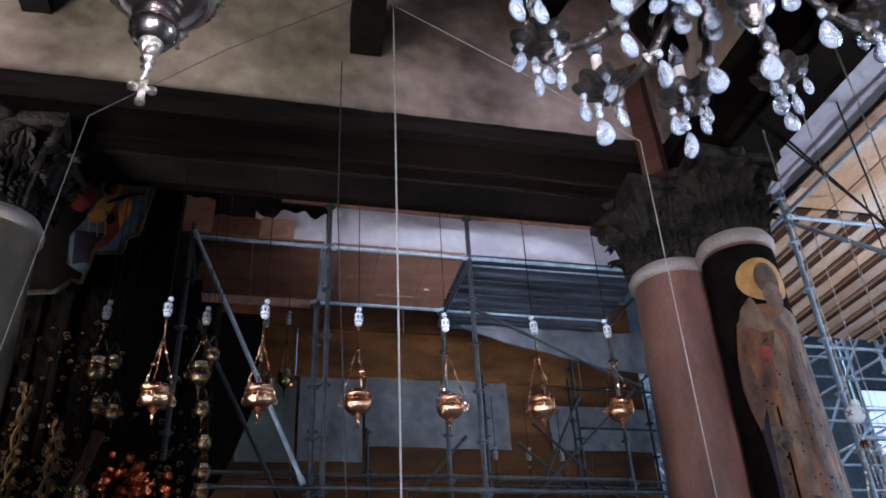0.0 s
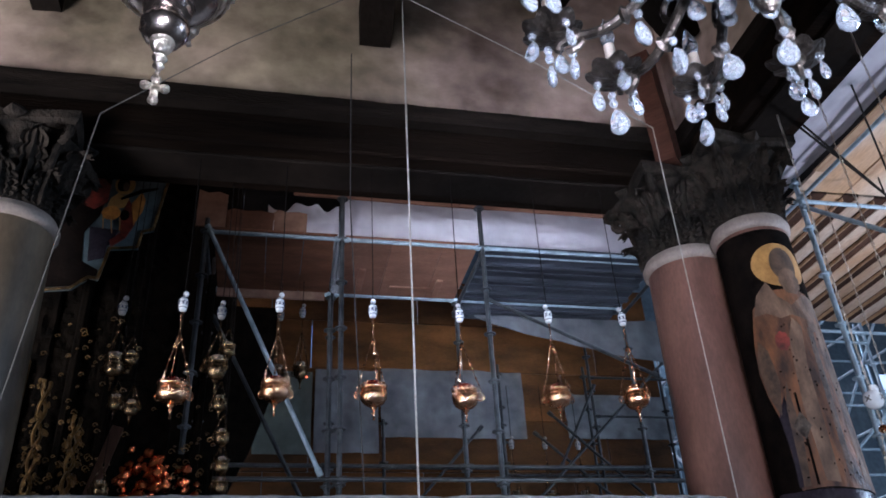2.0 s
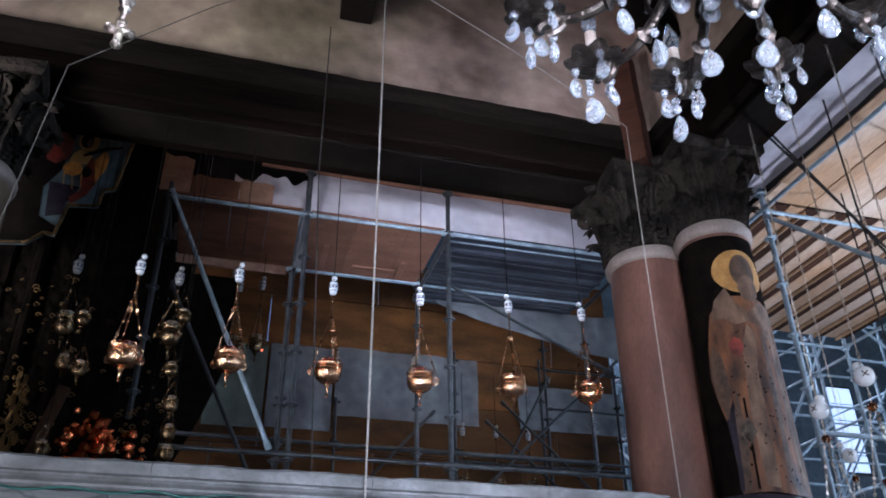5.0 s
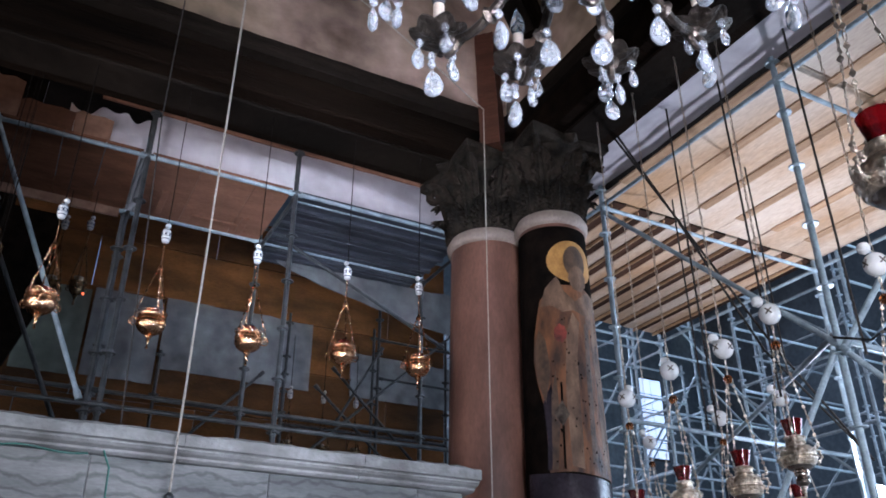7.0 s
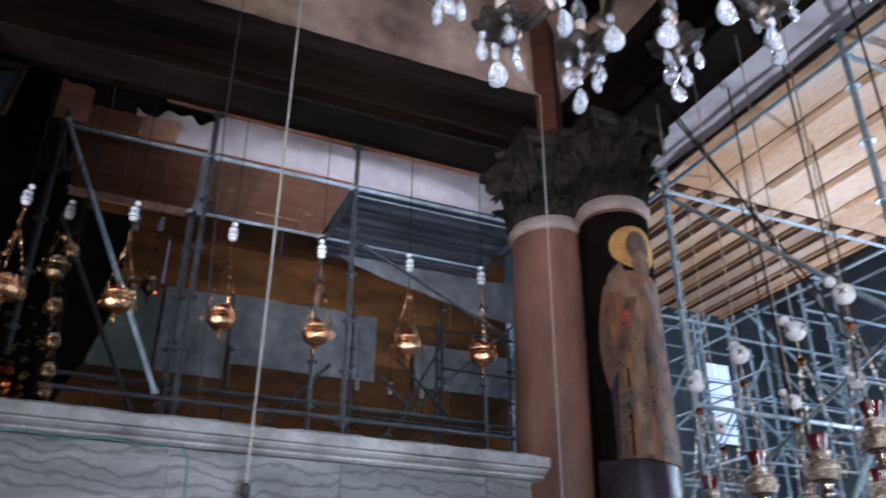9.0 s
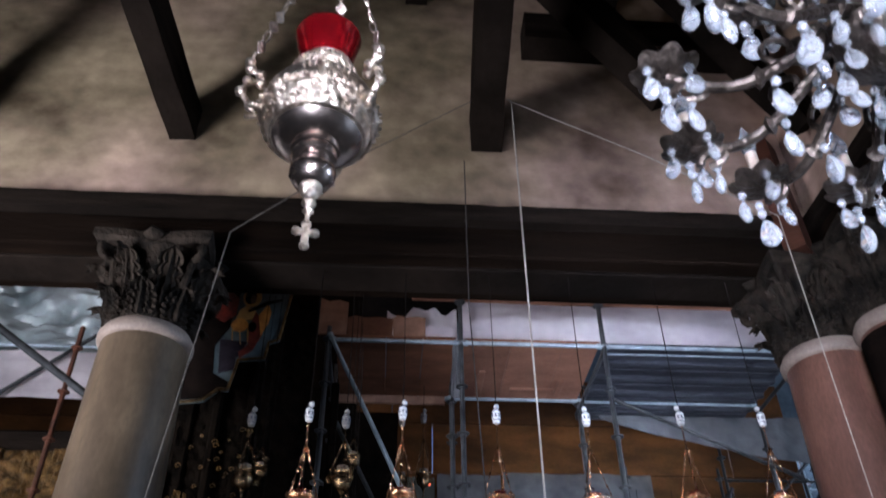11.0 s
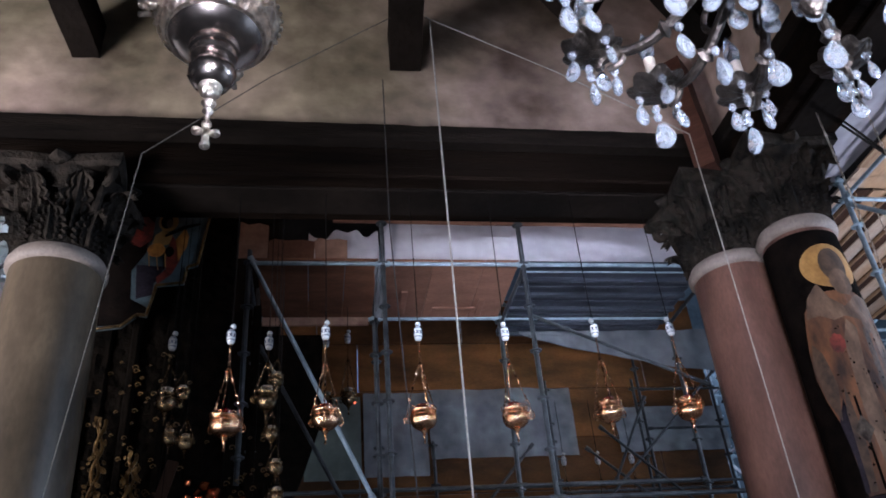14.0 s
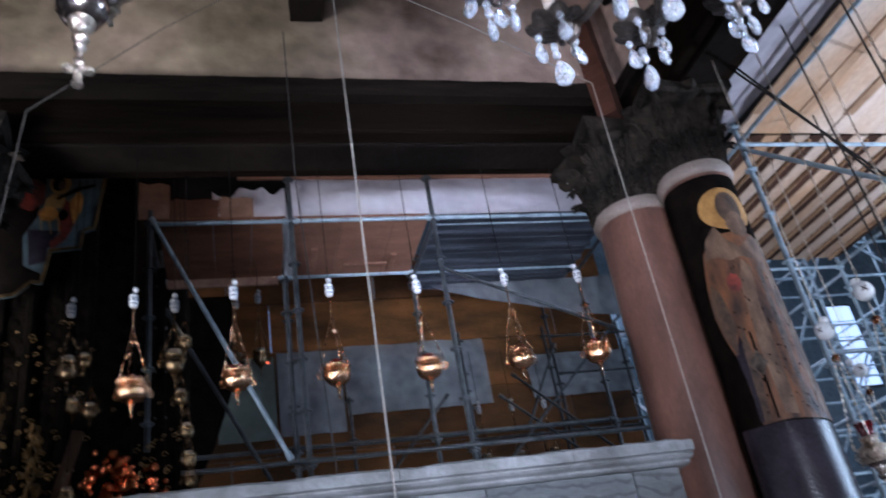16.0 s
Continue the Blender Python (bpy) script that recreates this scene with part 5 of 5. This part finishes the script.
def carved(x0, x1, z0, z1, y, seed):
    W, H = x1 - x0, z1 - z0

    def fn(u, v):
        x, z = x0 + W * u, z0 + H * v
        d = 0.05 * abs(noise.noise((x * 7, z * 7, seed))) + 0.035 * abs(noise.noise((x * 17, z * 15, seed + 3))) + 0.05 * (math.sin(x * 9) > 0.6)
        return (x, y - d, z), (0, -1, 0)
    return Geo().grid(int(W * 55), int(H * 40), fn, 0.12)


part("panel", carved(-2.75, -0.78, 2.4, 6.6, 7.0, 3), SCREENBLACK, scr)
part("panel", carved(-0.79, -0.4, 2.4, 3.75, 7.02, 8), SCREENBLACK, scr)
part("plinth", Geo().box((-1.4, 7.1, 1.2), (2.8, 0.3, 2.4), b=0.03), SCREENBLACK, scr)
for x, z0, z1 in ((-1.76, 2.6, 4.3), (-1.48, 2.6, 4.0)):
    gg, vine = Geo(), Geo()
    for k in range(2):
        gg.tube([(x + 0.028 * math.cos(s * 1.0 + k * math.pi), 6.86 + 0.028 * math.sin(s + k * math.pi), z0 + s * (z1 - z0) / 26) for s in [0.5 * i for i in range(53)]], 0.016, 7)
    col = part("twisted_column", gg, OLDGOLD, scr, "gilded twisted column")
    for i in range(70):
        a, z = random.uniform(-3.0, 0.2), random.uniform(z0, z1)
        s, ex, ey = random.uniform(0.014, 0.034), x + 0.06 * math.cos(a), 6.85 + 0.06 * math.sin(a)
        vine.grid(3, 4, lambda u, v: ((ex + s * (u - 0.5) * 1.3 * math.sin(math.pi * (0.15 + 0.8 * v)), ey - 0.5 * s * v * v, z + 2 * s * (v - 0.5)), (0, -1, 0.3)), 0.004, Matrix.Translation((ex, ey, z)) @ pose(0, 0, 0, random.uniform(-40, 40), random.uniform(-70, 70), random.uniform(-60, 60)) @ Matrix.Translation((-ex, -ey, -z)))
    part("vine_leaves", vine, OLDGOLD, col, "tarnished gilded vine leaves")["kind"] = "stuff"
part("gilt_strip", Geo().box((-1.945, 6.9, 3.5), (0.03, 0.04, 2.0), b=0.008), OLDGOLD, scr, "thin gilt strip")
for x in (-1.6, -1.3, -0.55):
    part("stile", Geo().box((x, 6.93, 3.9), (0.07, 0.1, 3.0), b=0.015), SCREENBLACK, scr)
orn = Geo()
for i in range(240):
    x, z = random.gauss(random.choice((-1.7, -1.35, -0.62)), 0.14), random.choice((random.uniform(2.9, 3.9), random.uniform(2.9, 4.9)))
    if z > 4.2 and x > -0.8:
        continue
    s = random.uniform(0.01, 0.03)
    orn.tube([(x + s * math.cos(k * 0.7) * (1 - k / 12), 6.86, z + s * math.sin(k * 0.7) * (1 - k / 12)) for k in range(10)], 0.005, 5, 0.003)
part("gilded_scrollwork", orn, OLDGOLD, scr, "tarnished gilded scrollwork")["kind"] = "stuff"
gl = Geo()
for i in range(60):
    x, z = random.gauss(-0.82, 0.15), random.gauss(3.44, 0.09)
    s = random.uniform(0.9, 2.4)
    gl.lathe([(0.004 * s, -0.03 * s), (0.018 * s, -0.01 * s), (0.02 * s, 0.008 * s), (0.004 * s, 0.03 * s)], 7, pose(x, 6.72 + random.uniform(-0.05, 0.05), z, random.uniform(0, 90), random.uniform(0, 90), 0))
part("gilded_leaves", gl, COPPER, scr, "bright copper gilded leaves")["kind"] = "stuff"
part("leaning_board", Geo().box((0, 0, 0), (0.09, 0.03, 0.7), pose(-1.2, 6.6, 3.5, 0, 14, 0), 0.006), GAPBOARD, scr, "dull grey brown board")
icon = thing("painted_board", "old painted panel with a stepped gilt edge", "painting", pose(0, 0, 0))
step = [(-2.0, 6.24), (-1.011, 6.22), (-1.084, 5.672), (-1.171, 5.641), (-1.192, 5.476), (-1.422, 5.451), (-1.44, 5.331), (-1.474, 5.145), (-1.55, 5.156), (-1.673, 5.042), (-2.0, 5.0)]


def flat(name, outline, y, mat, depth=0.006, label=""):
    return part(name, Geo().prism(outline, depth, Matrix.Translation((0, y, 0))), mat, icon, label)


flat("board", step, 6.62, ICONBLUE, 0.04)
flat("painted_ground", [(-1.99, 6.22)] + [(-1.493, 6.241), (-1.553, 5.786), (-1.654, 5.6), (-1.625, 5.311), (-1.482, 5.228), (-1.49, 5.162), (-1.66, 5.063)] + [(-1.99, 5.03)], 6.612, ICONDARK)
flat("painted_band", [(-1.615, 5.662), (-1.373, 5.641), (-1.419, 5.497), (-1.447, 5.476), (-1.449, 5.352), (-1.58, 5.311)], 6.610, DADO)
flat("painted_wing", [(-1.611, 6.22), (-1.503, 6.117), (-1.507, 5.931), (-1.604, 5.848), (-1.698, 5.889), (-1.678, 5.993)], 6.606, ICONRED)
flat("painted_robe", [(-1.349, 6.003), (-1.281, 5.889), (-1.242, 5.714), (-1.305, 5.559), (-1.415, 5.459), (-1.434, 5.528), (-1.355, 5.61), (-1.388, 5.786), (-1.351, 5.869)], 6.606, ICONRED)
flat("painted_wing", [(-1.3, 5.927), (-1.252, 6.003), (-1.226, 6.065), (-1.184, 5.972), (-1.196, 5.848), (-1.256, 5.699), (-1.278, 5.827)], 6.600, ICONORANGE)
flat("painted_halo", oval(-1.38, 6.127, 0.087, 0.107), 6.602, HALO)
flat("painted_oval", oval(-1.394, 6.125, 0.054, 0.074), 6.598, ICONDARK)
flat("painted_oval", oval(-1.368, 6.104, 0.028, 0.050), 6.594, SKIN)
flat("painted_chest", [(-1.5, 5.889), (-1.481, 5.972), (-1.424, 6.03), (-1.329, 5.976), (-1.352, 5.879), (-1.454, 5.848)], 6.598, HALO)
flat("painted_skirt", oval(-1.458, 5.811, 0.078, 0.074, 18, 0.05), 6.596, ICONORANGE)
flat("painted_disc", oval(-1.341, 5.796, 0.039, 0.054), 6.598, ICONDARK)
for a, b in (((-1.518, 5.765), (-1.502, 5.641)), ((-1.449, 5.745), (-1.423, 5.6)), ((-1.377, 5.765), (-1.363, 5.631))):
    flat("painted_strap", [(a[0] - 0.006, a[1]), (a[0] + 0.006, a[1]), (b[0] + 0.004, b[1]), (b[0] - 0.004, b[1])], 6.593, HALO)
flat("painted_bar", [(-1.392, 5.951), (-1.4, 5.972), (-1.237, 6.079), (-1.09, 6.108), (-1.086, 6.096), (-1.219, 6.046)], 6.590, ICONDARK)
edge = Geo()
for (x0, z0), (x1, z1) in zip(step[1:], step[2:]):
    edge.tube([(x0, 6.61, z0), (x1, 6.61, z1)], 0.014, 7)
part("gilt_edge", edge, OLDGOLD, icon, "thin gilt edge")
side = thing("icon_case", "dark framed gilded icon in the side bay", "icon", pose(0, 0, 0))
part("frame", Geo().box((-4.4, 8.2, 3.4), (3.0, 0.12, 4.1), b=0.03), DARKWOOD, side)
part("panel", carved(-4.2, -2.95, 4.3, 5.2, 8.12, 12), OLDGOLD, side)

# ---- ropes, work lamp and bits beyond the side beam ----
for x, y, z0, z1 in ((4.55, 4.3, 3.2, 6.05), (4.6, 3.75, 3.3, 6.05), (4.65, 3.1, 3.4, 6.05), (5.6, 5.4, 3.6, 6.0), (5.8, 4.6, 3.8, 6.0)):
    cord("rope", [(x, y, z1), (x + 0.02, y, z0)], 0.009, ROPE, "dark rope hanging from the deck")
for k in range(2):
    cord("rope", [(4.32, 4.75 - 0.04 * k, 5.95), (4.75, 4.6, 5.2), (5.4, 4.45 - 0.1 * k, 4.0), (6.4, 4.4, 3.2)], 0.011, ROPE, "slack dark rope slung from the beam")
cord("cable", [(4.92, 3.5, 3.7), (4.6, 3.0, 3.45), (4.3, 2.6, 3.4), (4.2, 1.9, 3.75)], 0.008, ROPE, "slack black cable between lamps")
wl = thing("work_lamp", "small bright lit work lamp clamped to a tube", "lamp", pose(7.25, 5.0, 3.12))
part("housing", Geo().lathe([(0.02, -0.06), (0.05, -0.05), (0.065, 0.0), (0.06, 0.01)], 16, pose(0, 0, 0, 0, -60, 40)), DARKSTEEL, wl)
part("lens", Geo().lathe([(0.003, 0.0), (0.075, 0.004), (0.06, 0.03), (0.003, 0.045)], 16, pose(0, 0, 0, 0, -60, 40)), GLOW, wl, "glowing lens")
rail(big, (7.2, 5.13, 0), (7.2, 5.13, 3.7), name="post")
